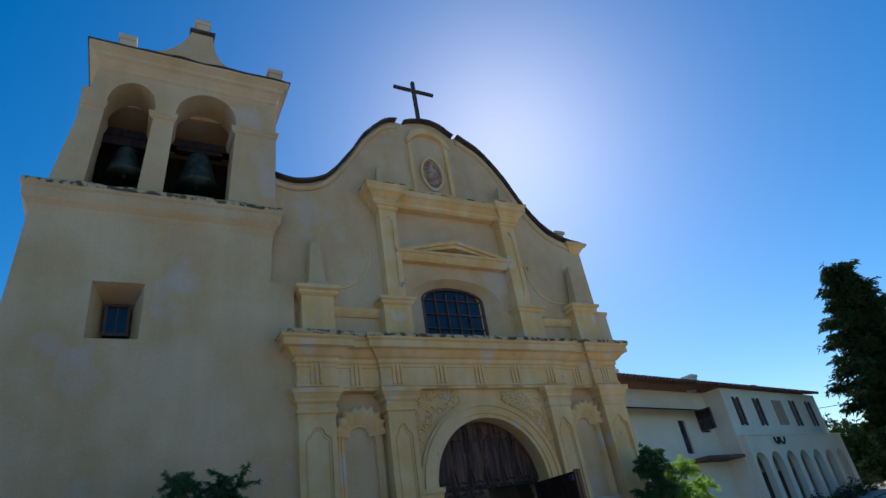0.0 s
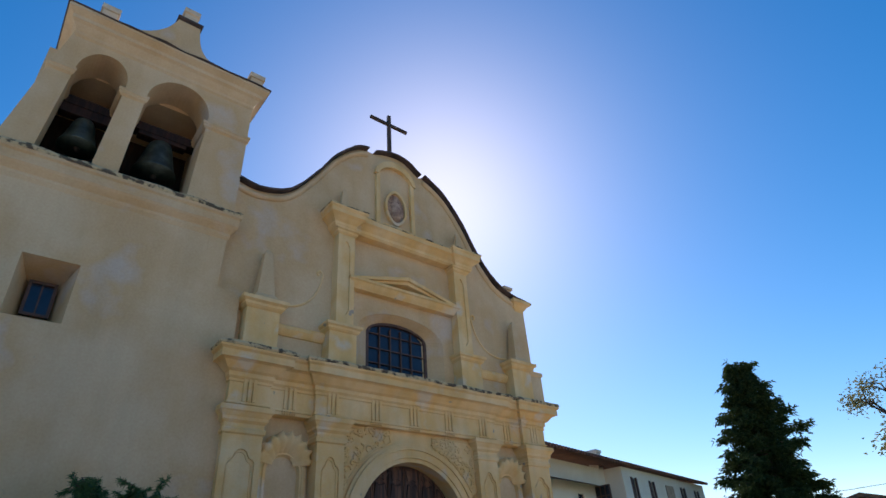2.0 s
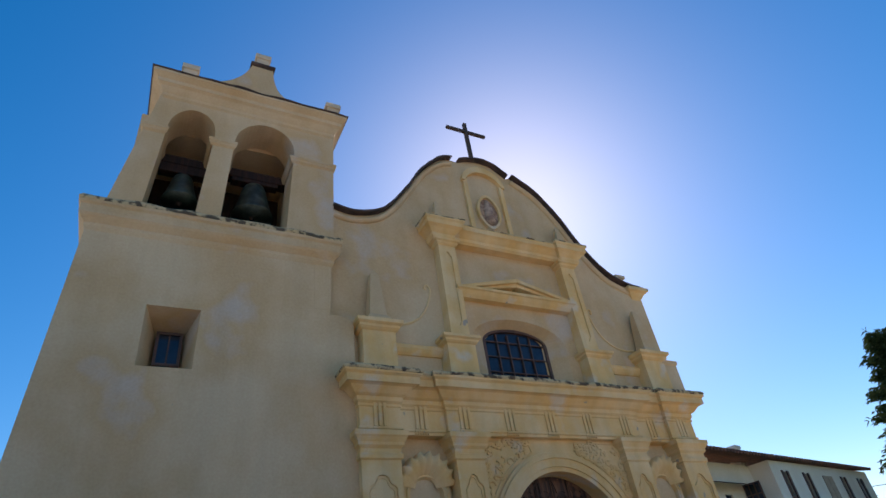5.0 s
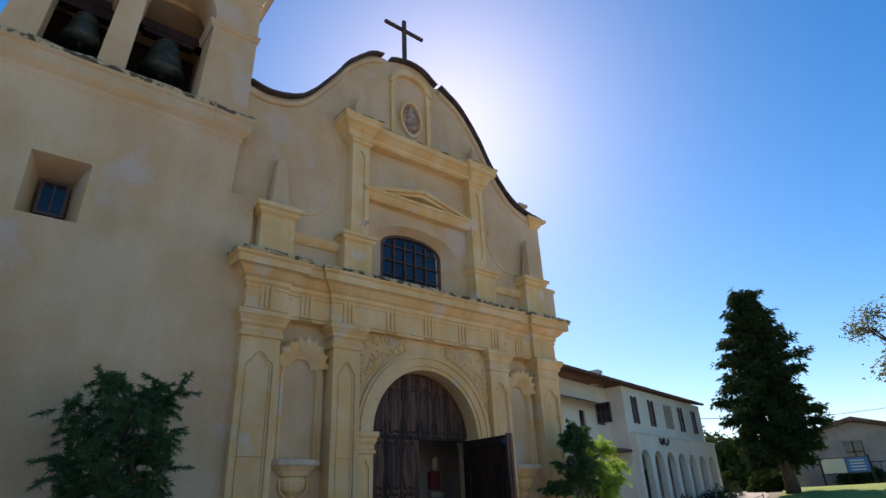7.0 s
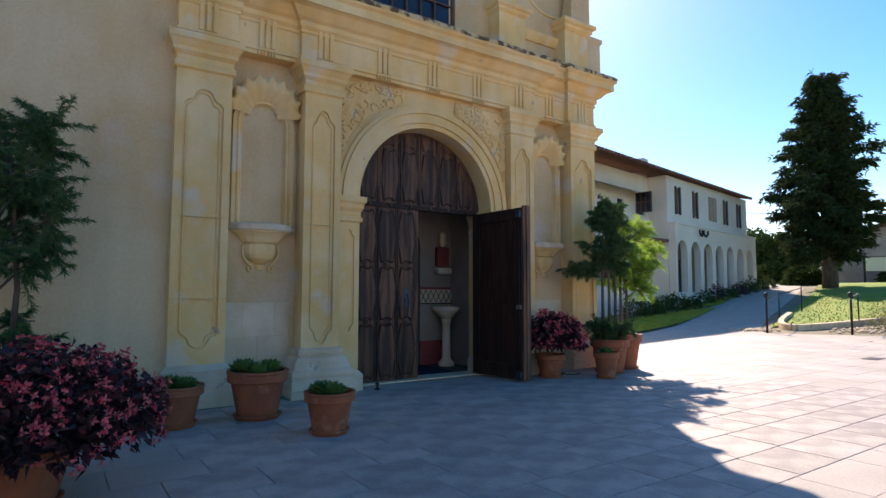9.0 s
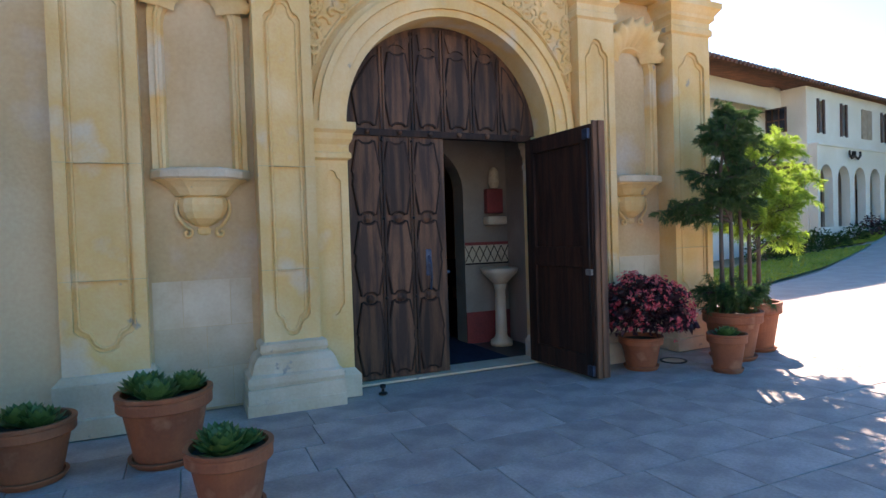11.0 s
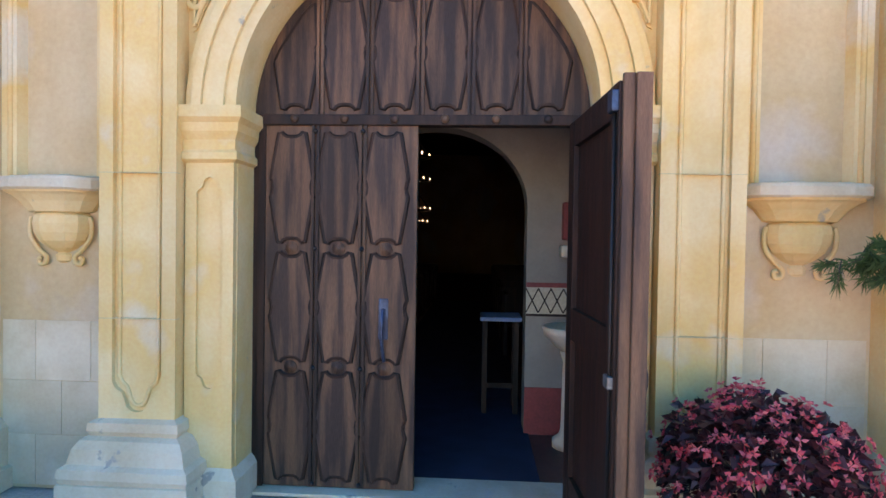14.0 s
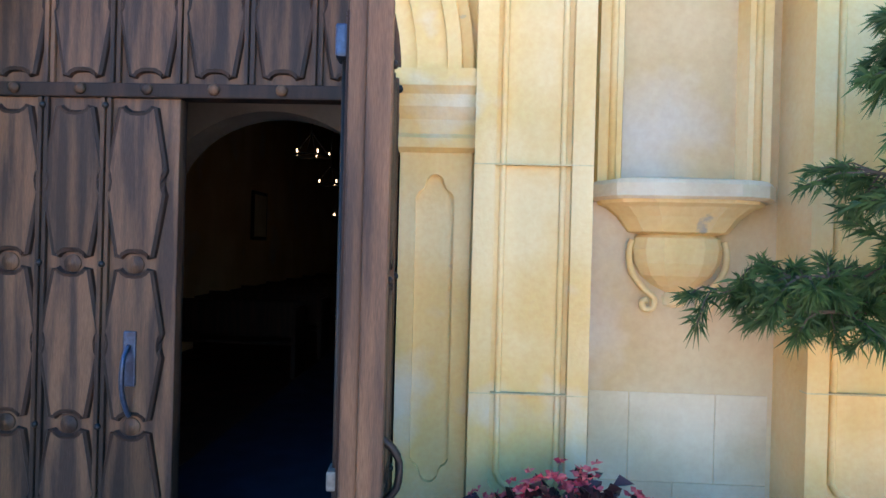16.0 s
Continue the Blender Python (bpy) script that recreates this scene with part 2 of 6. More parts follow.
M_FRAME = material("brown_window_frame", (0.12, 0.055, 0.035), (0.07, 0.035, 0.025), 0.6, 60, 6, 0.2)

M_BLOCK = material("pale_facing_block", (0.70, 0.575, 0.415), (0.60, 0.46, 0.30), 0.88, 45, 2.6, 0.2, vary=0.1, grain_amount=0.12)
M_FLOOR = material("dark_floor_tile", (0.12, 0.05, 0.04), (0.07, 0.035, 0.03), 0.5, 40, 3, 0.1)
M_RED = material("red_paint", (0.32, 0.05, 0.04), (0.24, 0.04, 0.035), 0.7, 40, 3, 0.1)
M_CREAM = material("cream_paint", (0.62, 0.52, 0.36), (0.55, 0.45, 0.31), 0.8, 40, 3, 0.1)
M_CARPET = material("blue_carpet", (0.014, 0.022, 0.055), (0.01, 0.016, 0.04), 0.95, 90, 4, 0.4)

M_PAVE2 = material("plaza_stone_far", (0.44, 0.38, 0.335), (0.355, 0.305, 0.265), 0.65, 50, 0.9, 0.12, grain_amount=0.25, vary=0.07, island=True)
M_BARKDARK = material("dark_weathered_iron", (0.045, 0.035, 0.03), (0.08, 0.05, 0.035), 0.8, 60, 8, 0.5)
M_SHUTTER = material("pale_brown_shutter", (0.42, 0.32, 0.23), (0.34, 0.25, 0.18), 0.8, 40, 4, 0.2)
M_SIGNBLUE = material("blue_sign", (0.05, 0.22, 0.55), (0.04, 0.17, 0.45), 0.5, 30, 3, 0.0)
M_HILL = material("wooded_hill", (0.10, 0.13, 0.12), (0.07, 0.10, 0.10), 0.95, 0.2, 0.02, 0.0)
M_BLUETOP = material("pale_blue_cloth", (0.25, 0.32, 0.45), (0.2, 0.26, 0.38), 0.8, 40, 4, 0.1)
M_BULB = bpy.data.materials.new("lit_bulb")
M_BULB.use_nodes = True
M_BULB.node_tree.nodes["Principled BSDF"].inputs["Emission Color"].default_value = (1.0, 0.78, 0.5, 1)
M_BULB.node_tree.nodes["Principled BSDF"].inputs["Emission Strength"].default_value = 1.1

M_MORTAR = material("mortar_line", (0.62, 0.49, 0.28), (0.52, 0.40, 0.22), 0.9, 60, 6, 0.2)
# Pale inner plaster darkened: the vestibule's shade is put into its colour.
M_SHADED = material("shade_toned_plaster", (0.33, 0.28, 0.22), (0.27, 0.22, 0.175), 0.9, 40, 2, 0.1, grain_amount=0.1)

# ---- ground ----
def rise(x, y):
    """The ground climbs gently beyond the plaza."""
    t = min(1.0, max(0.0, (x - 13.0) / 30.0))
    return 1.9 * t * t * (3 - 2 * t)


def sheet(bm, outline, lift=0.0, cell=2.0):
    """A flat piece of ground with that outline (x, y), laid on the slope."""
    loop = []
    for (xa, ya), (xb, yb) in zip(outline, outline[1:] + outline[:1]):
        n = max(1, int(math.hypot(xb - xa, yb - ya) / cell))
        loop += [(xa + (xb - xa) * i / n, ya + (yb - ya) * i / n) for i in range(n)]
    vs = [bm.verts.new((x, y, rise(x, y) + lift)) for x, y in loop]
    for tri in tessellate_polygon([[Vector((x, y, 0)) for x, y in loop]]):
        bm.faces.new([vs[i] for i in tri])
    for k in range(5):
        long = [e for e in bm.edges if e.calc_length() > 2.5 and max(v.co.x for v in e.verts) > 9.5]
        if not long:
            break
        bmesh.ops.subdivide_edges(bm, edges=long, cuts=1)
        bmesh.ops.triangulate(bm, faces=bm.faces)
    for v in bm.verts:
        v.co.z = rise(v.co.x, v.co.y) + lift
    bmesh.ops.recalc_face_normals(bm, faces=bm.faces)
    for f in bm.faces:
        if f.normal.z < 0:
            f.normal_flip()
    return bm


bm = bmesh.new()
xs = [-900, -300, -100, -40] + list(range(-20, 60, 2)) + [80, 120, 300, 900]
ys = [-900, -300, -100, -40, -20, -10, 0, 10, 20, 30, 40, 60, 100, 300, 900]
gv = [[bm.verts.new((x, y, rise(x, y) - 0.03)) for y in ys] for x in xs]
for i in range(len(xs) - 1):
    for j in range(len(ys) - 1):
        bm.faces.new((gv[i][j], gv[i + 1][j], gv[i + 1][j + 1], gv[i][j + 1]))
tagged(part("ground", bm, M_EARTH), "dry earth ground reaching the hills", "ground", kind="structure")
# ---- church front ----
WALL, BACK, TOWER = 0.28, 0.8, 0.14
DOOR_W, SPRING = 1.1, 2.47
gable_left = [(-3.62, 8.3), (-3.2, 8.24), (-2.64, 8.44), (-2.12, 9.08), (-1.67, 9.78), (-1.2, 10.25), (-0.88, 10.38)]
gable_top = [(-0.70, 10.36), (-0.45, 10.46), (-0.1, 10.52), (0.2, 10.46), (0.55, 10.22)]
gable_right = [(0.66, 10.26), (1.2, 9.92), (1.7, 9.28), (2.12, 8.52), (2.6, 7.95), (3.1, 7.7), (3.58, 7.62)]
gable = smoothed(gable_left) + smoothed(gable_top) + smoothed(gable_right)
outline = [(-3.75, 0), (3.62, 0), (3.60, 5.0), (3.58, 7.62)] + gable[::-1] + [(-3.75, 8.3)]
door_loop = arched(-DOOR_W, DOOR_W, 0.0, SPRING)
outline_d = [(-3.75, 0), (-1.25, 0)] + arc(0, SPRING, 1.25, 180, 0, 24) + [(1.25, 0), (3.62, 0), (3.60, 5.0), (3.58, 7.62)] + gable[::-1] + [(-3.75, 8.3)]
win_f = arched(-1.06, 0.98, 5.02, 5.95, 0.46)
win_b = arched(-0.22, 0.19, 5.18, 6.09, 0.03)
church = thing("church_front", "cream plastered mission church front with yellow sandstone portal and curved gable", "church", kind="structure")
bm = slab(bmesh.new(), outline_d, WALL, BACK, [(win_f, win_b)])
front = part("wall_front", bm, M_PLASTER, church)

# dark clay coping along the gable
def coping(line, name, h=0.03):
    bm = bmesh.new()
    lo, hi = [], []
    for i, (x, z) in enumerate(line):
        a, b = line[max(i - 1, 0)], line[min(i + 1, len(line) - 1)]
        d = Vector((b[0] - a[0], b[1] - a[1])).normalized()
        nx, nz = -d.y, d.x
        w = 0.012 * noise.noise((x * 6, z * 6, 2))
        lo.append([bm.verts.new((x - nx * 0.01, y, z - nz * 0.01)) for y in (WALL - 0.14, BACK + 0.1)])
        hi.append([bm.verts.new((x + nx * (h + w), y, z + nz * (h + w))) for y in (WALL - 0.14, BACK + 0.1)])
    for i in range(len(line) - 1):
        for q in ((lo[i][0], lo[i + 1][0], hi[i + 1][0], hi[i][0]), (hi[i][0], hi[i + 1][0], hi[i + 1][1], hi[i][1]), (lo[i][1], hi[i][1], hi[i + 1][1], lo[i + 1][1]), (lo[i][0], lo[i][1], lo[i + 1][1], lo[i + 1][0])):
            bm.faces.new(q)
    for i in (0, -1):
        bm.faces.new((lo[i][0], hi[i][0], hi[i][1], lo[i][1]))
    bmesh.ops.recalc_face_normals(bm, faces=bm.faces)
    return part(name, bm, M_TILE_EDGE, church, "dark weathered clay coping")


coping(smoothed(gable_left), "coping")
coping(smoothed(gable_top), "coping")
coping(smoothed(gable_right) + [(3.76, 7.58)], "coping")
# soft plaster roll under the coping
for line in (gable_left, gable_right):
    bm = bmesh.new()
    tube(bm, [(x, WALL, z - 0.13) for x, z in smoothed(line)], 0.07, 8)
    part("gable_moulding", bm, M_PLASTER, church, smooth=True)
bm = moulding(bmesh.new(), 3.3, 3.56, WALL, BACK, [(0, 7.35), (0.02, 7.4), (0.09, 7.5), (0.16, 7.54), (0.16, 7.62)])
part("gable_foot", bm, M_STONE, church)
for cx, cz in ((3.16, 7.74), ):
    bm = moulding(bmesh.new(), cx - 0.1, cx + 0.1, 0.3, 0.6, [(0, cz), (0, cz + 0.16), (0.04, cz + 0.17), (0.04, cz + 0.24)])
    part("gable_stub", bm, M_PALE, church)

# piers with sunk panels
def panel_loop(x0, x1, z0, z1, s=0.09):
    c = (x0 + x1) / 2
    w = (x1 - x0) / 2
    top = [(x1, z1 - 1.6 * s)] + [(c + w * k, z1 - 1.6 * s + s * h) for k, h in ((0.86, 0.35), (0.62, 0.55), (0.5, 0.9), (0.42, 1.3), (0.22, 1.58), (0, 1.65), (-0.22, 1.58), (-0.42, 1.3), (-0.5, 0.9), (-0.62, 0.55), (-0.86, 0.35))] + [(x0, z1 - 1.6 * s)]
    low = [(x, z0 + z1 - z) for x, z in top][::-1]
    return low + top


STEPPED = [(0.17, 0.0), (0.17, 0.10), (0.16, 0.105), (0.16, 0.22), (0.145, 0.225), (0.16, 0.26), (0.155, 0.31), (0.12, 0.33), (0.10, 0.41), (0.07, 0.46), (0.03, 0.48), (0.045, 0.51), (0.04, 0.56), (0.0, 0.58)]
PLAIN = [(0.09, 0.0), (0.09, 0.14), (0.06, 0.15), (0.06, 0.40), (0.045, 0.41), (0.02, 0.45), (0.0, 0.46)]


def pier(x0, x1, yf, name):
    p = part(name, slab(bmesh.new(), [(x0, 0.0), (x1, 0.0), (x1, 3.76), (x0, 3.76)], yf, WALL + 0.02, [(panel_loop(x0 + 0.085, x1 - 0.085, 0.62, 3.50, 0.11), panel_loop(x0 + 0.10, x1 - 0.10, 0.635, 3.485, 0.11))]), M_STONE, church)
    part("sunk_panel", bm_box(x0 + 0.05, x1 - 0.05, yf + 0.03, WALL + 0.05, 0.5, 3.7), M_STONE, p)
    bm = bmesh.new()
    lp = panel_loop(x0 + 0.118, x1 - 0.118, 0.655, 3.465, 0.11)
    tube(bm, [(x, yf + 0.026, z) for x, z in lp + lp[:1]], 0.014, 6, cap=False)
    part("panel_bead", bm, M_STONE, p, smooth=True)
    bm = moulding(bmesh.new(), x0, x1, yf, WALL + 0.03, STEPPED if name == "inner_pier" else PLAIN, 0.012)
    part("pier_base", bm, M_PALE, p, "pale worn stepped stone base")
    bm = moulding(bmesh.new(), x0, x1, yf, WALL + 0.03, [(0, 3.70), (0.03, 3.72), (0.03, 3.78), (0.01, 3.80), (0.01, 3.86), (0.05, 3.9), (0.05, 3.94), (0.09, 4.0), (0.11, 4.02), (0.11, 4.09)], 0.006)
    part("pier_capital", bm, M_STONE, p)
    for z in (1.18, 2.06):
        bm = bmesh.new()
        box(bm, x0 - 0.002, x1 + 0.002, yf - 0.002, yf + 0.05, z + 0.06 * noise.noise((x0, z, 0)), z + 0.005 + 0.06 * noise.noise((x0, z, 0)))
        part("mortar_joint", bm, M_MORTAR, p)
    return p


for s in (-1, 1):
    pier(*sorted((s * 2.77, s * 3.36)), 0.02, "outer_pier")
    pier(*sorted((s * 1.42, s * 1.90)), 0.0, "inner_pier")
# architrave, frieze and cornice in three planes
segments = [(-3.36, -2.72, 0.02), (2.72, 3.36, 0.02), (-2.72, -1.95, 0.10), (1.95, 2.72, 0.10), (-1.95, 1.95, 0.03)]
CORNICE = [(0, 4.56), (0.04, 4.60), (0.04, 4.66), (0.09, 4.69), (0.17, 4.78), (0.22, 4.80), (0.25, 4.80), (0.25, 4.91), (0.29, 4.94), (0.29, 4.98)]
LEDGE = [(0.30, 4.975), (0.31, 5.0), (0.29, 5.04), (0.18, 5.06)]
CORNICE = [(d, z - 0.055) for d, z in CORNICE]
LEDGE = [(d, z - 0.055) for d, z in LEDGE]
for x0, x1, yf in segments:
    part("frieze", bm_box(x0, x1, yf, WALL + 0.05, 4.085, 4.55, 0.004), M_STONE, church)
    part("cornice", moulding(bmesh.new(), x0, x1, yf, WALL + 0.06, CORNICE, 0.010), M_STONE, church)
    part("cornice_ledge", moulding(bmesh.new(), x0, x1, yf, WALL + 0.06, LEDGE, 0.03, 0.12), M_WORN, church, "blackened crumbling ledge stones")
for x0, x1, yf in segments:
    part("taenia", moulding(bmesh.new(), x0, x1, yf, WALL + 0.05, [(0.0, 4.13), (0.022, 4.136), (0.022, 4.16), (0.0, 4.172)], 0.003), M_STONE, church)
    part("frieze_fillet", moulding(bmesh.new(), x0, x1, yf, WALL + 0.05, [(0.0, 4.455), (0.02, 4.47), (0.02, 4.50), (0.0, 4.51)], 0.003), M_STONE, church)
for i, x in enumerate((-3.05, -2.36, -1.64, -0.80, 0.0, 0.80, 1.64, 2.36, 3.05)):
    yf = 0.02 if abs(x) > 2.72 else 0.10 if abs(x) > 1.95 else 0.03
    bm = bmesh.new()
    for k in (-1, 0, 1):
        v = box(bm, x + k * 0.075 - 0.027, x + k * 0.075 + 0.027, yf - 0.03, yf + 0.02, 4.17, 4.52)
    box(bm, x - 0.125, x + 0.125, yf - 0.035, yf + 0.02, 4.13, 4.165)
    for k in range(6):
        box(bm, x - 0.115 + k * 0.04, x - 0.09 + k * 0.04, yf - 0.03, yf + 0.02, 4.09, 4.127)
    part("triglyph", rounded(bm, 0.008, 1), M_STONE, church)
# arch of the doorway
part("arch_wall", slab(bmesh.new(), [(-1.42, 0.0), (-DOOR_W, 0.0)] + arc(0, SPRING, DOOR_W, 180, 0, 32) + [(DOOR_W, 0.0), (1.42, 0.0), (1.42, 4.09), (-1.42, 4.09)], 0.14, 0.66), M_STONE, church)
for r0, r1, yf in ((1.10, 1.17, 0.10), (1.17, 1.30, 0.075), (1.30, 1.36, 0.05), (1.36, 1.41, 0.085)):
    bm = slab(bmesh.new(), arc(0, SPRING, r1, 0, 180, 40) + arc(0, SPRING, r0, 180, 0, 40), yf, 0.16)
    part("archivolt", rounded(bm, 0.012, 2), M_STONE, church)
for s in (-1, 1):
    x0, x1 = sorted((s * 1.106, s * 1.41))
    p = part("jamb_pilaster", slab(bmesh.new(), [(x0, 0.0), (x1, 0.0), (x1, 2.2), (x0, 2.2)], 0.09, 0.16, [panel_loop(x0 + 0.07, x1 - 0.07, 0.75, 2.05, 0.06)]), M_STONE, church)
    part("sunk_panel", bm_box(x0 + 0.03, x1 - 0.03, 0.115, 0.15, 0.6, 2.1), M_STONE, p)
    bm = moulding(bmesh.new(), x0 + (0.0 if s < 0 else -0.0), x1, 0.09, 0.64, [(0, 2.14), (0.03, 2.16), (0.03, 2.2), (0.012, 2.22), (0.012, 2.28), (0.04, 2.33), (0.045, 2.38), (0.07, 2.41), (0.07, 2.48)], 0.004)
    part("impost", bm, M_STONE, church)
    part("jamb_foot", moulding(bmesh.new(), x0, x1, 0.09, 0.64, [(0.05, 0), (0.05, 0.2), (0.0, 0.26)], 0.008), M_PALE, church)

# upper storey: pedestals, pilasters, obelisks, pediment, cornice
def shaft(x0, x1, z0, z1, yf, name, panel=None):
    holes = [panel] if panel else []
    p = part(name, slab(bmesh.new(), [(x0, z0), (x1, z0), (x1, z1), (x0, z1)], yf, WALL + 0.03, holes), M_STONE, church)
    if panel:
        part("sunk_panel", bm_box(x0 + 0.04, x1 - 0.04, yf + 0.03, WALL + 0.04, z0 + 0.05, z1 - 0.05), M_STONE, p)
    return p


CAP = [(0, 0), (0.03, 0.02), (0.06, 0.05), (0.06, 0.09), (0.11, 0.12), (0.11, 0.18)]
def cap(x0, x1, yf, z, name, k=1.0, mat=None, worn=0.008):
    return part(name, moulding(bmesh.new(), x0, x1, yf, WALL + 0.04, [(d * k, z + h * k) for d, h in CAP], worn), mat or M_STONE, church)


for s in (-1, 1):
    x0, x1 = sorted((s * 2.68, s * 3.24))
    shaft(x0, x1, 4.96, 5.74, 0.03, "pedestal")
    cap(x0, x1, 0.03, 5.72, "pedestal_cap")
    c = (x0 + x1) / 2
    bm = bmesh.new()
    rings = [[bm.verts.new((c + a * w, 0.12 + b * w * 0.8, z)) for a, b in ((-1, -1), (1, -1), (1, 1), (-1, 1))] for w, z in ((0.19, 5.9), (0.19, 5.96), (0.15, 6.0), (0.075, 6.82), (0.02, 6.92))]
    for r0, r1 in zip(rings, rings[1:]):
        for i in range(4):
            bm.faces.new((r0[i], r0[(i + 1) % 4], r1[(i + 1) % 4], r1[i]))
    bm.faces.new(rings[-1])
    bmesh.ops.recalc_face_normals(bm, faces=bm.faces)
    part("obelisk", rounded(bm, 0.012, 2), M_PLASTER, church)
    if s > 0:
        part("corner_block", moulding(bmesh.new(), 3.26, 3.56, 0.08, BACK, [(0.03, 5.04), (0.03, 5.66), (0.06, 5.70), (0.06, 5.76), (0, 5.80)]), M_PLASTER, church)
    x0, x1 = sorted((s * 1.22, s * 1.76))
    shaft(x0, x1, 5.04, 5.66, 0.02, "pilaster_pedestal")
    cap(x0, x1, 0.02, 5.64, "pedestal_cap", 0.8)
    x0, x1 = sorted((s * 1.26, s * 1.62))
    shaft(x0, x1, 5.78, 7.86, 0.07, "upper_pilaster", panel_loop(x0 + 0.10, x1 - 0.10, 6.02, 7.6, 0.07))
    cap(x0, x1, 0.07, 7.74, "pilaster_cap", 0.75)
    # string course between pedestal and pilaster
    x0, x1 = sorted((s * 1.78, s * 2.7))
    part("string_course", moulding(bmesh.new(), x0, x1, WALL - 0.03, WALL + 0.04, [(0, 5.46), (0.03, 5.5), (0.06, 5.56), (0.06, 5.62), (0, 5.66)]), M_STONE, church)
    # raised scroll sweeping from obelisk to pilaster
    bm = bmesh.new()
    line = smoothed([(2.78, 6.03), (2.5, 6.02), (2.2, 6.12), (1.98, 6.34), (1.86, 6.62), (1.82, 6.82), (1.88, 6.9), (1.93, 6.84), (1.89, 6.8)])
    tube(bm, [(s * x, WALL - 0.005, z) for x, z in line], 0.022, 6)
    part("scroll", bm, M_STONE, church, smooth=True)
    x0, x1 = sorted((s * 1.3, s * 1.72))
    UP = [(0, 7.84), (0.04, 7.9), (0.04, 7.96), (0.12, 8.04), (0.18, 8.08), (0.18, 8.17), (0.21, 8.2), (0.21, 8.24)]
    part("upper_cornice", moulding(bmesh.new(), x0, x1, 0.03, WALL + 0.05, UP, 0.01), M_STONE, church)
    part("upper_ledge", moulding(bmesh.new(), x0, x1, 0.03, WALL + 0.05, [(0.215, 8.235), (0.215, 8.26), (0.12, 8.3)], 0.02, 0.1), M_WORN, church)
    bm = bmesh.new()
    c = s * 1.5
    rings = [[bm.verts.new((c + a * w, 0.13 + b * w * 0.7, z)) for a, b in ((-1, -1), (1, -1), (1, 1), (-1, 1))] for w, z in ((0.14, 8.29), (0.10, 8.36), (0.05, 8.82), (0.01, 8.9))]
    for r0, r1 in zip(rings, rings[1:]):
        for i in range(4):
            bm.faces.new((r0[i], r0[(i + 1) % 4], r1[(i + 1) % 4], r1[i]))
    bmesh.ops.recalc_face_normals(bm, faces=bm.faces)
    part("finial", rounded(bm, 0.01, 2), M_PLASTER, church)
UPM = [(0, 7.88), (0.04, 7.92), (0.04, 7.98), (0.13, 8.06), (0.18, 8.09), (0.18, 8.18), (0.19, 8.2)]
part("upper_cornice", moulding(bmesh.new(), -1.3, 1.3, 0.10, WALL + 0.05, UPM, 0.01), M_STONE, church)
part("upper_ledge", moulding(bmesh.new(), -1.3, 1.3, 0.10, WALL + 0.05, [(0.195, 8.195), (0.195, 8.22), (0.1, 8.26)], 0.02, 0.1), M_WORN, church, "blackened crumbling ledge stones")
# pediment over the window
part("pediment_bed", moulding(bmesh.new(), -1.24, 1.24, 0.14, WALL + 0.03, [(0, 6.68), (0.05, 6.74), (0.09, 6.8), (0.12, 6.82), (0.12, 6.87)], 0.006), M_STONE, church)
for s in (-1, 1):
    for k, (d, yf) in enumerate(((0.0, 0.02), (0.075, 0.08))):
        z0, z1 = 6.865 - d * 0.2, 7.2 - d
        bm = prism([(s * 1.3 * (1 - d), z0), (0, z1), (0, z1 - 0.085), (s * 1.02 * (1 - d), z0)], yf, WALL + 0.03)
        part("raking_cornice", rounded(bm, 0.008, 1), M_STONE, church)
# niche frame at the top with a plain relief figure
for x0, x1 in ((-0.66, -0.56), (0.26, 0.36)):
    part("niche_strip", bm_box(x0, x1, 0.21, WALL + 0.02, 8.26, 9.85, 0.01), M_STONE, church)
bm = slab(bmesh.new(), [(-0.7, 9.8)] + arc(-0.15, 9.72, 0.56, 20, 160, 14)[::-1] + [(0.4, 9.8)] + arc(-0.15, 9.62, 0.5, 20, 160, 14), 0.18, WALL + 0.02)
part("niche_hood", bm, M_STONE, church)
def almond(cx, cz, w, h, n=28):
    return [(cx + w * math.cos(2 * math.pi * i / n) * (0.72 + 0.28 * abs(math.cos(2 * math.pi * i / n))), cz + h * math.sin(2 * math.pi * i / n)) for i in range(n)]


M_RELIEF = material("rosy_carved_stone", (0.50, 0.34, 0.24), (0.30, 0.19, 0.14), 0.9, 50, 9.0, 0.5, patch=(0.4, 0.58))
part("niche_frame", rounded(slab(bmesh.new(), almond(-0.15, 9.0, 0.29, 0.47), 0.195, WALL + 0.02, [almond(-0.15, 9.0, 0.235, 0.40)]), 0.012, 2), M_STONE, church)
part("niche_back", prism(almond(-0.15, 9.0, 0.24, 0.41), 0.255, WALL + 0.01), M_RELIEF, church, "worn rosy oval relief panel")
bm = bmesh.new()
lathe(bm, [(0.07, 8.68), (0.13, 8.76), (0.115, 8.95), (0.12, 9.1), (0.06, 9.18), (0.07, 9.25), (0.045, 9.32), (0.01, 9.35)], 12, (-0.15, 0.27, 0))
part("relief_figure", bm, M_RELIEF, church, smooth=True)
for k in range(14):
    a = 2 * math.pi * k / 14
    part("ray", tube(bmesh.new(), [(-0.15 + 0.14 * math.cos(a), 0.25, 9.0 + 0.25 * math.sin(a)), (-0.15 + 0.205 * math.cos(a), 0.245, 9.0 + 0.36 * math.sin(a))], 0.012, 5), M_RELIEF, church)
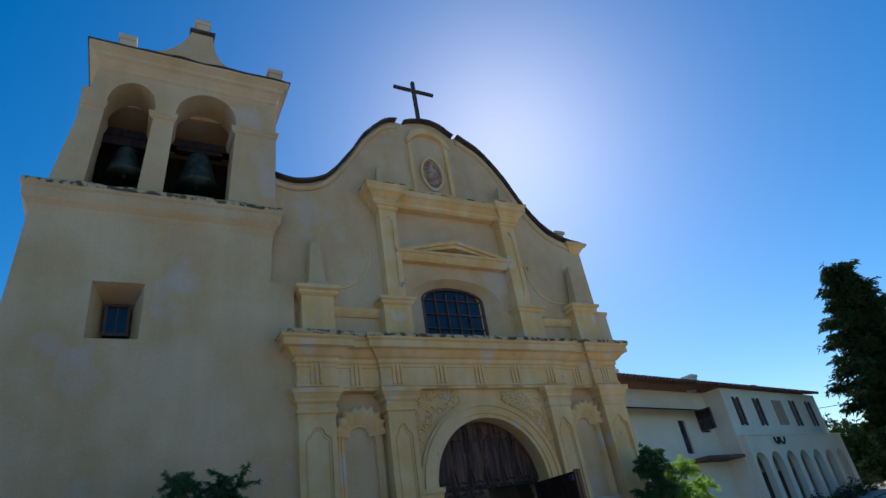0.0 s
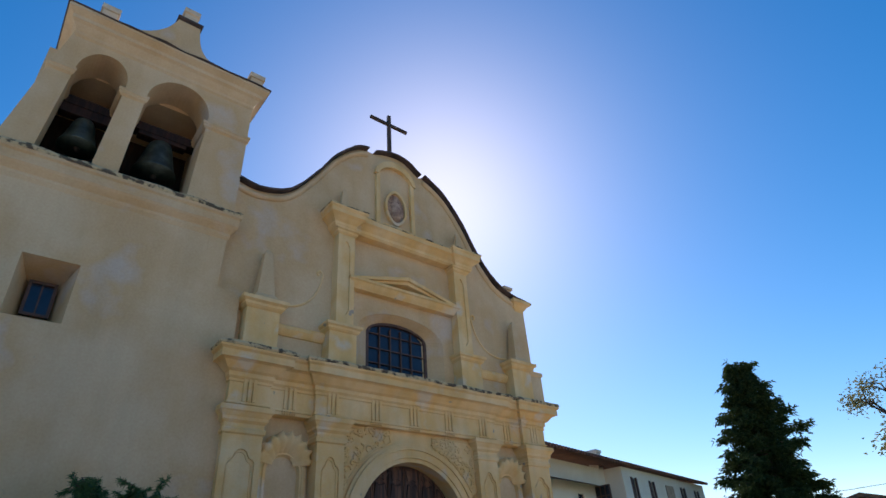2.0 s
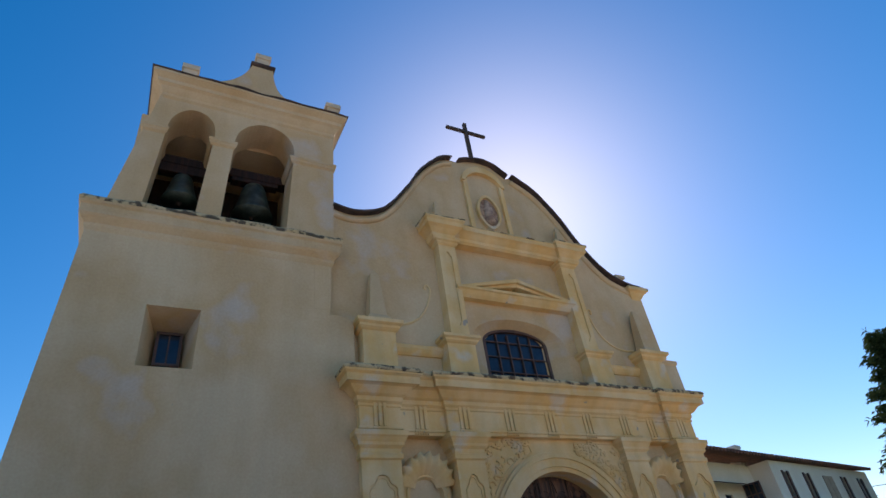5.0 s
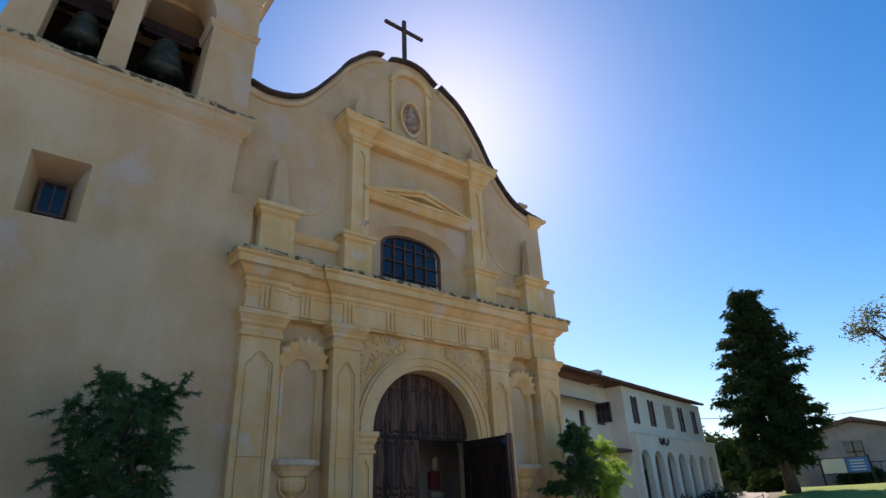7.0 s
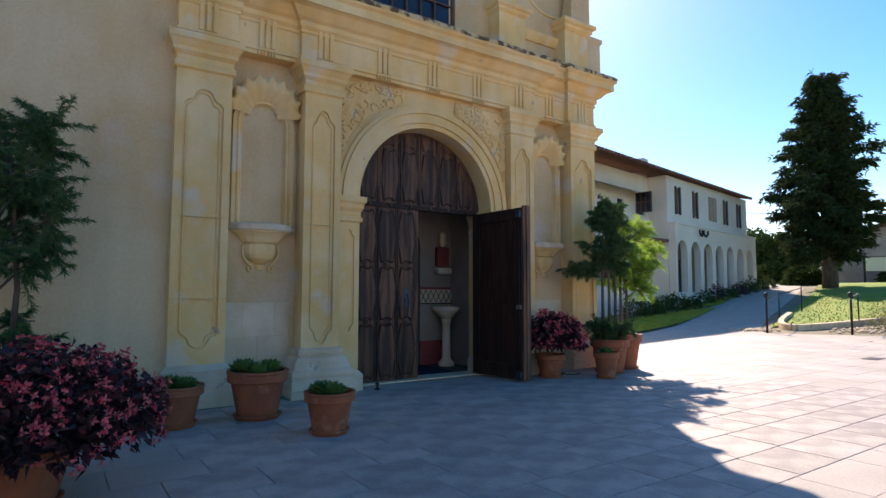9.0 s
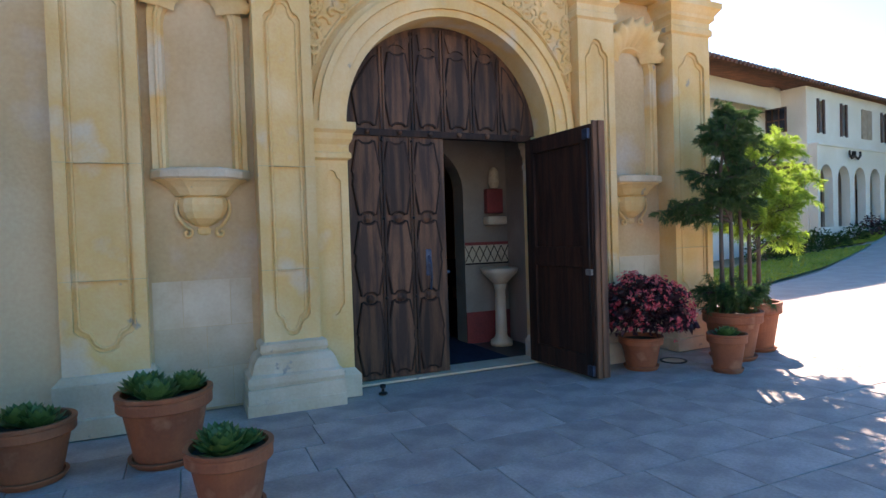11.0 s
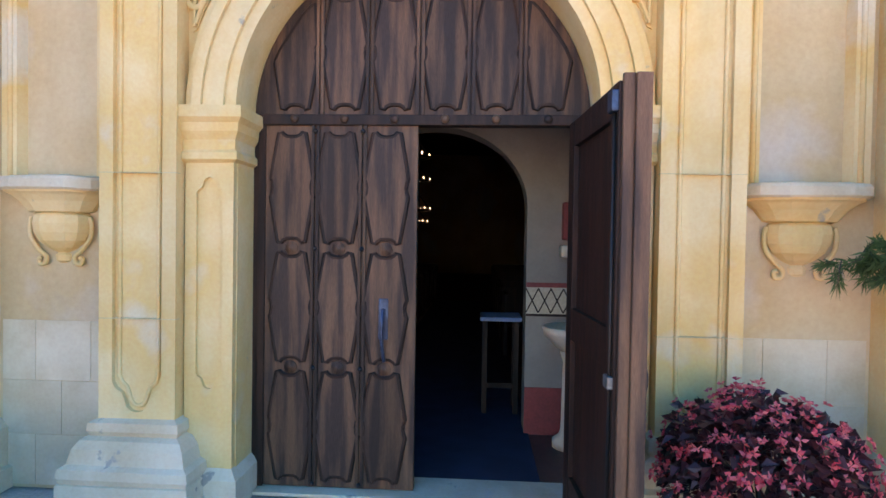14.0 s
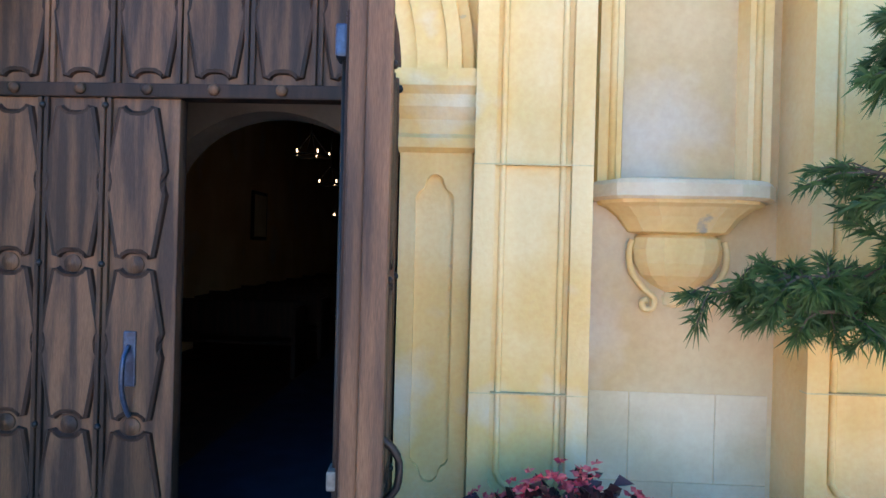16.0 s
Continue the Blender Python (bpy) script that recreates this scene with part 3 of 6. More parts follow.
part("niche_sill", moulding(bmesh.new(), -0.5, 0.2, 0.19, WALL + 0.02, [(0, 8.36), (0.03, 8.4), (0.03, 8.45), (0, 8.48)], 0.006), M_STONE, church)
# window with glazing bars
WY = 0.47
wloop = arched(-0.80, 0.74, 5.05, 6.02, 0.31)
wsmall = arched(-0.69, 0.63, 5.14, 6.02, 0.23)
window = tagged(part("window_1", slab(bmesh.new(), wloop, WY, WY + 0.09, [wsmall]), M_FRAME), "brown wooden arched church window with small dark panes", "window", kind="structure")
for x in (-0.43, -0.18, 0.07, 0.32):
    part("glazing_bar", bm_box(x - 0.014, x + 0.014, WY + 0.01, WY + 0.05, 5.12, 6.18, 0.004), M_FRAME, window)
for z in (5.42, 5.72, 6.02):
    part("glazing_bar", bm_box(-0.7, 0.64, WY + 0.015, WY + 0.045, z - 0.012, z + 0.012, 0.004), M_FRAME, window)
part("pane", prism(wsmall, WY + 0.055, WY + 0.065), M_DARKGLASS, window)

# side niches with shell hoods and corbels
def side_niche(s):
    c = s * 2.33
    n = part("side_niche", slab(bmesh.new(), arched(c - 0.37, c + 0.37, 2.03, 3.3, 0.34), 0.21, WALL + 0.03, [(arched(c - 0.27, c + 0.27, 2.06, 3.26, 0.27), arched(c - 0.24, c + 0.24, 2.06, 3.25, 0.24))]), M_STONE, church)
    bm = bmesh.new()
    lp = arched(c - 0.31, c + 0.31, 2.05, 3.28, 0.30)[1:] + [(c - 0.31, 2.05)]
    tube(bm, [(x, 0.21, z) for x, z in lp], 0.018, 6)
    part("niche_bead", bm, M_STONE, n, smooth=True)
    # fluted shell
    bm = bmesh.new()
    ribs, rows = 27, 6
    g = []
    for i in range(ribs + 1):
        a = math.pi * (0.02 + 0.96 * i / ribs)
        col = []
        for k in range(rows + 1):
            t = k / rows
            r = 0.16 + 0.27 * t + (0.032 if i % 3 == 1 else -0.018) * t
            col.append(bm.verts.new((c + r * 1.02 * math.cos(a), WALL - 0.04 - (0.20 * math.sin(t * 1.9) + (0.030 if i % 3 == 1 else -0.022) * (0.3 + 0.7 * t)) * (0.35 + 0.65 * math.sin(a)), 3.36 + r * math.sin(a) * 1.05)))
        g.append(col)
    for i in range(ribs):
        for k in range(rows):
            bm.faces.new((g[i][k], g[i + 1][k], g[i + 1][k + 1], g[i][k + 1]))
    edge = [col[-1] for col in g]
    back = [bm.verts.new((v.co.x, WALL + 0.02, v.co.z)) for v in edge]
    for i in range(ribs):
        bm.faces.new((edge[i], edge[i + 1], back[i + 1], back[i]))
    bmesh.ops.recalc_face_normals(bm, faces=bm.faces)
    part("shell_hood", bm, M_STONE, n, "fluted scallop shell carved in sandstone", smooth=True)
    # corbel: a worn slab on a hollow moulding and a round bowl
    half = ((-1, -0.1), (-1, 0.3), (-0.8, 0.62), (-0.45, 0.8), (0.45, 0.8), (0.8, 0.62), (1, 0.3), (1, -0.1))
    bowl = [(0.03, 1.50), (0.055, 1.515), (0.06, 1.55), (0.045, 1.57), (0.10, 1.60), (0.155, 1.645), (0.185, 1.70), (0.195, 1.76), (0.185, 1.81), (0.165, 1.825), (0.215, 1.835), (0.235, 1.86), (0.265, 1.90), (0.315, 1.94), (0.35, 1.955), (0.355, 1.972)]
    top = [(0.375, 1.968), (0.392, 1.98), (0.392, 2.03), (0.38, 2.048), (0.30, 2.06)]
    for name, prof, mat in (("corbel", bowl, M_STONE), ("corbel_slab", top, M_PALE)):
        bm = bmesh.new()
        rings = [[bm.verts.new((c + x * r, WALL + 0.02 - max(0, y) * r * 0.85, z + 0.012 * noise.noise((x * 2 + s, z * 3, 1)) * (mat is M_PALE))) for x, y in half] for r, z in prof]
        for a, b in zip(rings, rings[1:]):
            for i in range(len(half) - 1):
                bm.faces.new((a[i], a[i + 1], b[i + 1], b[i]))
        bm.faces.new(rings[-1])
        bm.faces.new(rings[0][::-1])
        bmesh.ops.recalc_face_normals(bm, faces=bm.faces)
        part(name, bm, mat, n)
    for q in (-1, 1):
        bm = bmesh.new()
        line = smoothed([(0.20, 1.80), (0.212, 1.74), (0.20, 1.66), (0.145, 1.585), (0.10, 1.545), (0.105, 1.50), (0.14, 1.495), (0.15, 1.525), (0.13, 1.535)])
        tube(bm, [(c + q * x, WALL - 0.03, z) for x, z in line], 0.014, 8)
        part("corbel_scroll", bm, M_STONE, n, smooth=True)


side_niche(-1)
side_niche(1)
# carved foliage in the spandrels
rnd = random.Random(5)
for s in (-1, 1):
    bm = bmesh.new()
    for i in range(58):
        a = radians(25 + 48 * rnd.random())
        r = 1.47 + rnd.random() * (0.52 * abs(math.sin(2 * a)) )
        x, z = s * min(1.36, r * math.cos(a)), min(4.02, SPRING + r * math.sin(a))
        q = rnd.random() * 6.28
        rad = 0.035 + 0.045 * rnd.random()
        tube(bm, [(x + math.cos(q + k * 0.55) * rad * (1 - k * 0.06), 0.125, z + math.sin(q + k * 0.55) * rad * (1 - k * 0.06)) for k in range(9)], 0.02, 5)
    part("spandrel_carving", bm, M_STONE, church, "carved leaf scrolls in the spandrel", smooth=True)
    edge = [(s * 1.37, 2.98), (s * 1.37, 4.03), (s * 0.5, 4.03)] + [(s * x, z) for x, z in arc(0, SPRING, 1.47, 72, 21, 12)]
    part("spandrel_border", tube(bmesh.new(), [(x, 0.122, z) for x, z in edge + edge[:1]], 0.014, 6, cap=False), M_STONE, church, smooth=True)
    bm = slab(bmesh.new(), [(s * 1.39, 2.95), (s * 1.39, 4.05), (s * 0.45, 4.05)] + [(s * x, z) for x, z in arc(0, SPRING, 1.45, 72, 20, 12)], 0.128, 0.15)
    part("spandrel_panel", bm, M_STONE, church)
# coursed facing blocks low in the bays
for s in (-1, 1):
    z = 0.02
    for row, h in enumerate((0.34, 0.36, 0.40)):
        cuts = (1.96, 2.34, 2.75) if row % 2 else (1.96, 2.14, 2.52, 2.75)
        for a, b in zip(cuts, cuts[1:]):
            x0, x1 = sorted((s * a, s * b))
            part("facing_block", bm_box(x0 + 0.002, x1 - 0.002, WALL - 0.005, WALL + 0.02, z + 0.0015, z + h - 0.0015, 0.002), M_BLOCK, church)
        z += h

# ---- tower ----
tower = thing("bell_tower", "cream plastered square bell tower with two arched openings", "bell tower", kind="structure")
TF = TOWER
tw_f = [(-6.30, 4.90), (-5.62, 4.90), (-5.60, 5.80), (-6.30, 5.80)]
tw_b = [(-6.10, 5.14), (-5.77, 5.14), (-5.77, 5.64), (-6.10, 5.64)]
part("wall_tower", slab(bmesh.new(), [(-7.55, 0), (-3.34, 0), (-3.34, 5.98), (-3.72, 5.98), (-3.68, 7.0), (-7.25, 7.0)], TF, 0.85, [(tw_f, tw_b)]), M_PLASTER, tower)
for x0, x1, y0, y1 in ((-7.22, -6.8, 0.85, 3.8), (-4.3, -3.70, 0.85, 3.8), (-7.22, -3.7, 3.8, 4.4)):
    part("wall_tower", bm_box(x0, x1, y0, y1, 0, 7.1), M_PLASTER, tower)
w2 = tagged(part("window_2", slab(bmesh.new(), [(-6.11, 5.13), (-5.76, 5.13), (-5.76, 5.65), (-6.11, 5.65)], 0.60, 0.66, [[(-6.07, 5.17), (-5.80, 5.17), (-5.80, 5.61), (-6.07, 5.61)]]), M_FRAME), "small dark tower window in a deep splayed recess", "window", kind="structure")
part("pane", bm_box(-6.08, -5.79, 0.63, 0.64, 5.16, 5.62), M_DARKGLASS, w2)
part("glazing_bar", bm_box(-5.945, -5.925, 0.605, 0.63, 5.17, 5.61), M_FRAME, w2)
part("tower_cornice", moulding(bmesh.new(), -7.25, -3.68, TF, 4.3, [(0, 6.88), (0.03, 6.95), (0.03, 7.0), (0.10, 7.08), (0.12, 7.12), (0.12, 7.26), (0.15, 7.29), (0.15, 7.34)], 0.012), M_PLASTER, tower)
part("tower_ledge", moulding(bmesh.new(), -7.25, -3.68, TF, 4.3, [(0.155, 7.335), (0.16, 7.38), (0.12, 7.44), (0.0, 7.5)], 0.035, 0.12), M_WORN, tower, "blackened lichen-stained stone ledge")
part("tower_step", bm_box(-3.98, -3.72, TF - 0.004, TF + 0.3, 6.05, 6.88, 0.01), M_PLASTER, tower)
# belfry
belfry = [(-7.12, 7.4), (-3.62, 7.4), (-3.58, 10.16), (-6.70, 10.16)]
def leaned(loop, k):
    return [(x + k * (z - 7.46), z) for x, z in loop]


op_l, op_r = leaned(arched(-6.64, -5.88, 7.46, 9.36, 0.52), 0.07), leaned(arched(-5.50, -4.44, 7.46, 9.36, 0.58), 0.05)
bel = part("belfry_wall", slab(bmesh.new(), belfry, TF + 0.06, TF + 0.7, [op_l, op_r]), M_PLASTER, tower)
part("belfry_wall", bm_box(-4.2, -3.61, TF + 0.7, 3.6, 7.4, 10.16), M_PLASTER, tower)
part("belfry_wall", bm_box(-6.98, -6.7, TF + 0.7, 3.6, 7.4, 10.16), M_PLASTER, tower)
# Two dark boards added behind the bells as the belfry's inner shade.
part("belfry_back", bm_box(-6.7, -4.2, 3.0, 3.6, 7.4, 10.16), M_WOOD_D, tower, "dark boards standing for the shade inside the belfry")
part("belfry_shade_board", bm_box(-6.7, -4.2, 2.2, 2.3, 7.4, 9.86), M_WOOD_D, tower)
part("belfry_ceiling", bm_box(-6.7, -4.2, TF + 0.7, 3.0, 9.85, 10.1), M_PLASTER, tower)
for x0, x1 in ((-6.84, -6.53), (-5.79, -5.41), (-4.38, -3.60)):
    part("belfry_impost", moulding(bmesh.new(), x0, x1, TF + 0.06, TF + 0.72, [(0, 9.13), (0.035, 9.17), (0.035, 9.21), (0.05, 9.23), (0.05, 9.28)]), M_PLASTER, tower)
part("belfry_cornice", moulding(bmesh.new(), -6.66, -3.60, TF + 0.06, 3.6, [(0, 10.02), (0.03, 10.06), (0.03, 10.12), (0.10, 10.24), (0.15, 10.28), (0.15, 10.36), (0.24, 10.44), (0.24, 10.5)], 0.008), M_PLASTER, tower)
part("roof_edge_tiles", moulding(bmesh.new(), -6.66, -3.60, TF + 0.06, 3.6, [(0.25, 10.495), (0.27, 10.515), (0.2, 10.55)], 0.02, 0.1), M_TILE_EDGE, tower)
ped = smoothed([(-6.02, 10.55), (-5.66, 10.74), (-5.40, 11.04), (-5.25, 11.40)], 6) + smoothed([(-4.86, 11.40), (-4.80, 11.0), (-4.66, 10.72), (-4.36, 10.55)], 6)
part("tower_pediment", prism(ped, TF - 0.1, TF + 0.3), M_PLASTER, tower)
part("pediment_cap", moulding(bmesh.new(), -5.24, -4.87, TF - 0.1, TF + 0.3, [(0, 11.38), (0.05, 11.41), (0.05, 11.46)]), M_TILE_EDGE, tower)
for x, z in ((-5.06, 11.46), (-6.32, 10.55), (-3.62, 10.55)):
    part("tower_stub", moulding(bmesh.new(), x - 0.12, x + 0.12, TF - 0.1, TF + 0.25, [(0, z), (0, z + 0.2), (0.03, z + 0.21), (0.03, z + 0.32)], 0.004), M_PALE, tower)


def bell(x, y, z, r, name="bell"):
    b = thing(name, "weathered bronze church bell hung from a timber beam", "bell", (x, y, z), "bells in the tower")
    bm = lathe(bmesh.new(), [(r, 0), (r * 0.98, 0.04), (r * 0.86, 0.12 * r / 0.3), (r * 0.72, 0.3 * r / 0.3), (r * 0.6, 0.48 * r / 0.3), (r * 0.5, 0.56 * r / 0.3), (r * 0.2, 0.62 * r / 0.3)], 28)
    part("bell_body", bm, M_BRONZE, b, smooth=True)
    bm = lathe(bmesh.new(), [(0.02, -0.08), (0.05, -0.05), (0.05, 0.0), (0.015, 0.05), (0.015, 0.3)], 10)
    part("clapper", bm, M_IRON, b, smooth=True)
    part("yoke", bm_box(-0.42, 0.42, -0.09, 0.09, r * 2.05, r * 2.05 + 0.2, 0.02), M_WOOD_D, b)
    return b


bell(-6.12, 0.95, 8.32, 0.30)
bell(-4.90, 0.95, 8.28, 0.37)
for x0, x1 in ((-6.69, -5.72), (-5.62, -4.21)):
    bm = bmesh.new()
    box(bm, x0, x1, 0.84, 1.06, 9.12, 9.3)
    tagged(part("timber_beam", rounded(bm, 0.01), M_WOOD_D), "dark old timber beam carrying a bell", "beam", "beams in the tower")

# ---- unseen plain wall added beside the tower to hold off low sky light ----
tagged(part("wall_sky_block", bm_box(-10.6, -10.2, -24.0, -3.2, -0.05, 5.8, 0.03), M_TAN_SHADE), "unseen plain tan wall added beside the tower to block low sky light", "wall", kind="structure")

# ---- body of the church ----
body = thing("church_nave", "long plastered church nave behind the front", "church", kind="structure")
part("wall_east", bm_box(3.0, 3.55, 0.8, 24, 0, 6.2), M_PLASTER, body)
part("wall_west", bm_box(-3.6, -3.0, 0.8, 24, 0, 6.2), M_PLASTER, body)
part("wall_north", bm_box(-3.6, 3.55, 24, 24.6, 0, 7.4), M_PLASTER, body)
part("roof", prism([(-3.8, 6.1), (0, 7.5), (3.75, 6.1), (3.75, 6.25), (0, 7.7), (-3.8, 6.25)], 0.8, 24.8), M_ROOF, body)
tagged(part("ceiling", bm_box(-3.0, 3.0, 0.8, 24, 5.6, 5.8), M_WOOD_D), "dark wooden nave ceiling", "ceiling", kind="structure")
tagged(part("floor", bm_box(-3.0, 3.0, 0.45, 24, -0.12, 0.012), M_FLOOR), "dark red tiled church floor", "floor", kind="structure")
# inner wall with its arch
part("inner_wall", slab(bmesh.new(), [(-3.0, 0.0), (-0.81, 0.0)] + [(0.81 * math.cos(math.pi * (1 - i / 24)), 1.98 + 0.69 * math.sin(math.pi * (1 - i / 24))) for i in range(25)] + [(0.81, 0.0), (3.0, 0.0), (3.0, 5.6), (-3.0, 5.6)], 1.66, 1.95), M_SHADED, body)
part("vestibule_ceiling", bm_box(-1.5, 1.5, 0.8, 1.66, 2.95, 3.0), M_SHADED, body)
part("vestibule_wall", bm_box(1.45, 1.55, 0.66, 1.66, 0, 2.98), M_SHADED, body)
part("vestibule_wall", bm_box(-1.55, -1.45, 0.66, 1.66, 0, 2.98), M_SHADED, body)
for x0, x1 in ((0.81, 1.45), (-1.45, -0.81)):
    part("red_dado", bm_box(x0, x1, 1.645, 1.662, 0.012, 0.42), M_RED, body, "red painted dado")
    f = part("frieze_band", bm_box(x0, x1, 1.65, 1.662, 1.05, 1.32), M_CREAM, body)
    part("frieze_line", bm_box(x0, x1, 1.642, 1.652, 1.29, 1.33), M_RED, f)
    part("frieze_line", bm_box(x0, x1, 1.642, 1.652, 1.04, 1.06), M_WOOD_D, f)
    bm = bmesh.new()
    n = 6
    for i in range(n):
        a = x0 + (x1 - x0) * i / n
        b = x0 + (x1 - x0) * (i + 1) / n
        tube(bm, [(a, 1.648, 1.07), (b, 1.648, 1.28)], 0.007, 4)
        tube(bm, [(b, 1.648, 1.07), (a, 1.648, 1.28)], 0.007, 4)
    part("lattice_pattern", bm, M_WOOD_D, f, "painted crossed lattice pattern")
tagged(part("carpet", bm_box(-0.75, 0.85, 0.6, 12.0, 0.012, 0.022, 0.004), M_CARPET), "dark blue carpet runner on the church floor", "carpet")

# ---- door ----
def door_panel(w, h, top=None):
    """A raised panel: narrow at both ends, wide in the middle, with round notches."""
    half = [(0.0, 0.03), (0.035, 0.027), (0.06, 0.012), (0.068, 0.0), (0.29 * w, 0.0), (0.47 * w, 0.42 * h), (0.435 * w, 0.45 * h), (0.42 * w, 0.5 * h), (0.435 * w, 0.55 * h), (0.47 * w, 0.58 * h), (0.29 * w, h), (0.068, h), (0.06, h - 0.012), (0.035, h - 0.027), (0.0, h - 0.03)]
    loop = half + [(-x, z) for x, z in half[-2:0:-1]]
    return loop


def clipped(loop, cx, z0, r):
    """The loop at (cx, z0), kept within the arch."""
    out = []
    for x, z in loop:
        px, pz = x + cx, z + z0 - SPRING
        d = math.hypot(px, max(pz, 0.0))
        if d > r:
            px, pz = px * r / d, pz * r / d
        if not out or math.hypot(px - out[-1][0], pz + SPRING - out[-1][1]) > 0.003:
            out.append((px, pz + SPRING))
    return out


# Dark tube along a panel's edge: the groove's shade painted as a line.
def groove_shade(loop, y, parent):
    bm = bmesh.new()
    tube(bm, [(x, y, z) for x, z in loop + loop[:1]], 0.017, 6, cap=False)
    part("panel_groove_shade", bm, M_WOOD_D, parent)


LW, LH = 1.06, 2.41
def leaf(name, label, sign, detail=True):
    """A door leaf with its hinge at x = 0; it reaches to sign * LW; its outside faces -y."""
    d = thing(name, label, "door", kind="structure")
    lo, hi = sorted((0, sign * LW))
    part("boards", bm_box(lo, hi, 0.0, 0.06, 0.0, LH, 0.006), M_WOOD, d)
    cols = [sign * (0.07 + 0.315 * (k + 0.5)) for k in range(3)]
    for c in cols:
        for r in range(3):
            z0 = 0.05 + 0.79 * r
            bm = prism([(x + c, z + z0) for x, z in door_panel(0.30, 0.72)], -0.018, 0.01, 0.008)
            dp = part("door_panel", bm, M_WOOD, d)
            groove_shade([(x + c, z + z0) for x, z in door_panel(0.30, 0.72)], -0.004, dp)
        for z in (0.80, 1.59):
            bm = lathe(bmesh.new(), [(0.045, 0), (0.042, 0.006), (0.018, 0.007), (0.015, 0.012), (0.008, 0.015)], 16)
            bmesh.ops.transform(bm, matrix=Matrix.Translation((c, -0.0, z + 0.0)) @ Matrix.Rotation(radians(90), 4, "X"), verts=bm.verts)
            part("rosette", bm, M_WOOD, d, smooth=True)
    for k in (1, 2):
        x = sign * (0.07 + 0.315 * k)
        bm = bmesh.new()
        for o in (-0.016, 0.016):
            box(bm, x + o - 0.011, x + o + 0.011, -0.02, 0.01, 0.01, LH - 0.01)
        part("vertical_bead", rounded(bm, 0.006, 2), M_WOOD, d)
        for z in (0.80, 1.59, 2.36, 0.03):
            bm = lathe(bmesh.new(), [(0.018, 0), (0.014, 0.012), (0.004, 0.018)], 10)
            bmesh.ops.transform(bm, matrix=Matrix.Translation((x, -0.018, z)) @ Matrix.Rotation(radians(90), 4, "X"), verts=bm.verts)
            part("nail_head", bm, M_IRON, d, smooth=True)
    x0, x1 = sorted((0, sign * 0.05))
    part("hinge_stile", bm_box(x0, x1, -0.02, 0.01, 0.0, LH, 0.006), M_WOOD_D, d)
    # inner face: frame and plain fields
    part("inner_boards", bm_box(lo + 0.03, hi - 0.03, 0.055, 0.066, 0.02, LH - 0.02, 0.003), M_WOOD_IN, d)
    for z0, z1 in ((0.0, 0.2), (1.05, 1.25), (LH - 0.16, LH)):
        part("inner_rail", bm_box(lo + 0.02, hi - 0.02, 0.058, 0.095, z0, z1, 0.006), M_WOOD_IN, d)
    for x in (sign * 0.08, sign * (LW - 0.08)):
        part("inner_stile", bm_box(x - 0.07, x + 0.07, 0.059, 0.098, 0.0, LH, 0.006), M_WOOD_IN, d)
    return d


left = leaf("door_1", "closed leaf of a carved dark brown wooden church door", 1)
left.location = (-1.07, 0.40, 0.03)
hd = part("handle_plate", bm_box(LW - 0.242, LW - 0.178, -0.028, -0.012, 1.0, 1.27, 0.014), M_BLUEIRON, left, "blue-grey iron handle plate")
bm = bmesh.new()
tube(bm, smoothed([(LW - 0.21, -0.03, 1.2), (LW - 0.21, -0.075, 1.13), (LW - 0.21, -0.08, 1.0), (LW - 0.205, -0.05, 0.9), (LW - 0.2, -0.03, 0.86)], 4), 0.012, 8)
part("handle", bm, M_BLUEIRON, hd, smooth=True)
right = leaf("door_2", "open leaf of a dark brown wooden church door swung outward", -1)
right.matrix_basis = pose(1.06, 0.40, 0.03, 0, 0, 93.5)
part("astragal", bm_box(-LW - 0.035, -LW + 0.015, -0.045, 0.03, 0.0, LH + 0.03, 0.008), M_WOOD, right)
part("astragal", bm_box(-LW - 0.02, -LW + 0.01, 0.03, 0.085, 0.0, LH + 0.03, 0.008), M_WOOD, right)
bm = bmesh.new()
tube(bm, [(-LW + 0.05, 0.105, 0.1), (-LW + 0.05, 0.105, LH - 0.1)], 0.009, 8)
part("bolt_rod", bm, M_IRON, right, "long iron bolt rod", smooth=True)
part("latch_box", bm_box(-LW + 0.01, -LW + 0.09, 0.095, 0.125, 0.98, 1.04, 0.008), M_LATCH, right, "pale metal latch box")
part("bolt_foot", bm_box(-LW + 0.01, -LW + 0.09, 0.095, 0.13, 0.02, 0.12, 0.008), M_BLUEIRON, right)
part("bolt_head", bm_box(-LW + 0.01, -LW + 0.09, 0.095, 0.13, LH - 0.14, LH - 0.04, 0.008), M_BLUEIRON, right)
bm = bmesh.new()
tube(bm, smoothed([(-LW + 0.1, -0.02, 1.12), (-LW + 0.1, -0.08, 1.06), (-LW + 0.1, -0.08, 0.96), (-LW + 0.1, -0.02, 0.9)], 4), 0.013, 8)
part("handle", bm, M_IRON, right, smooth=True)
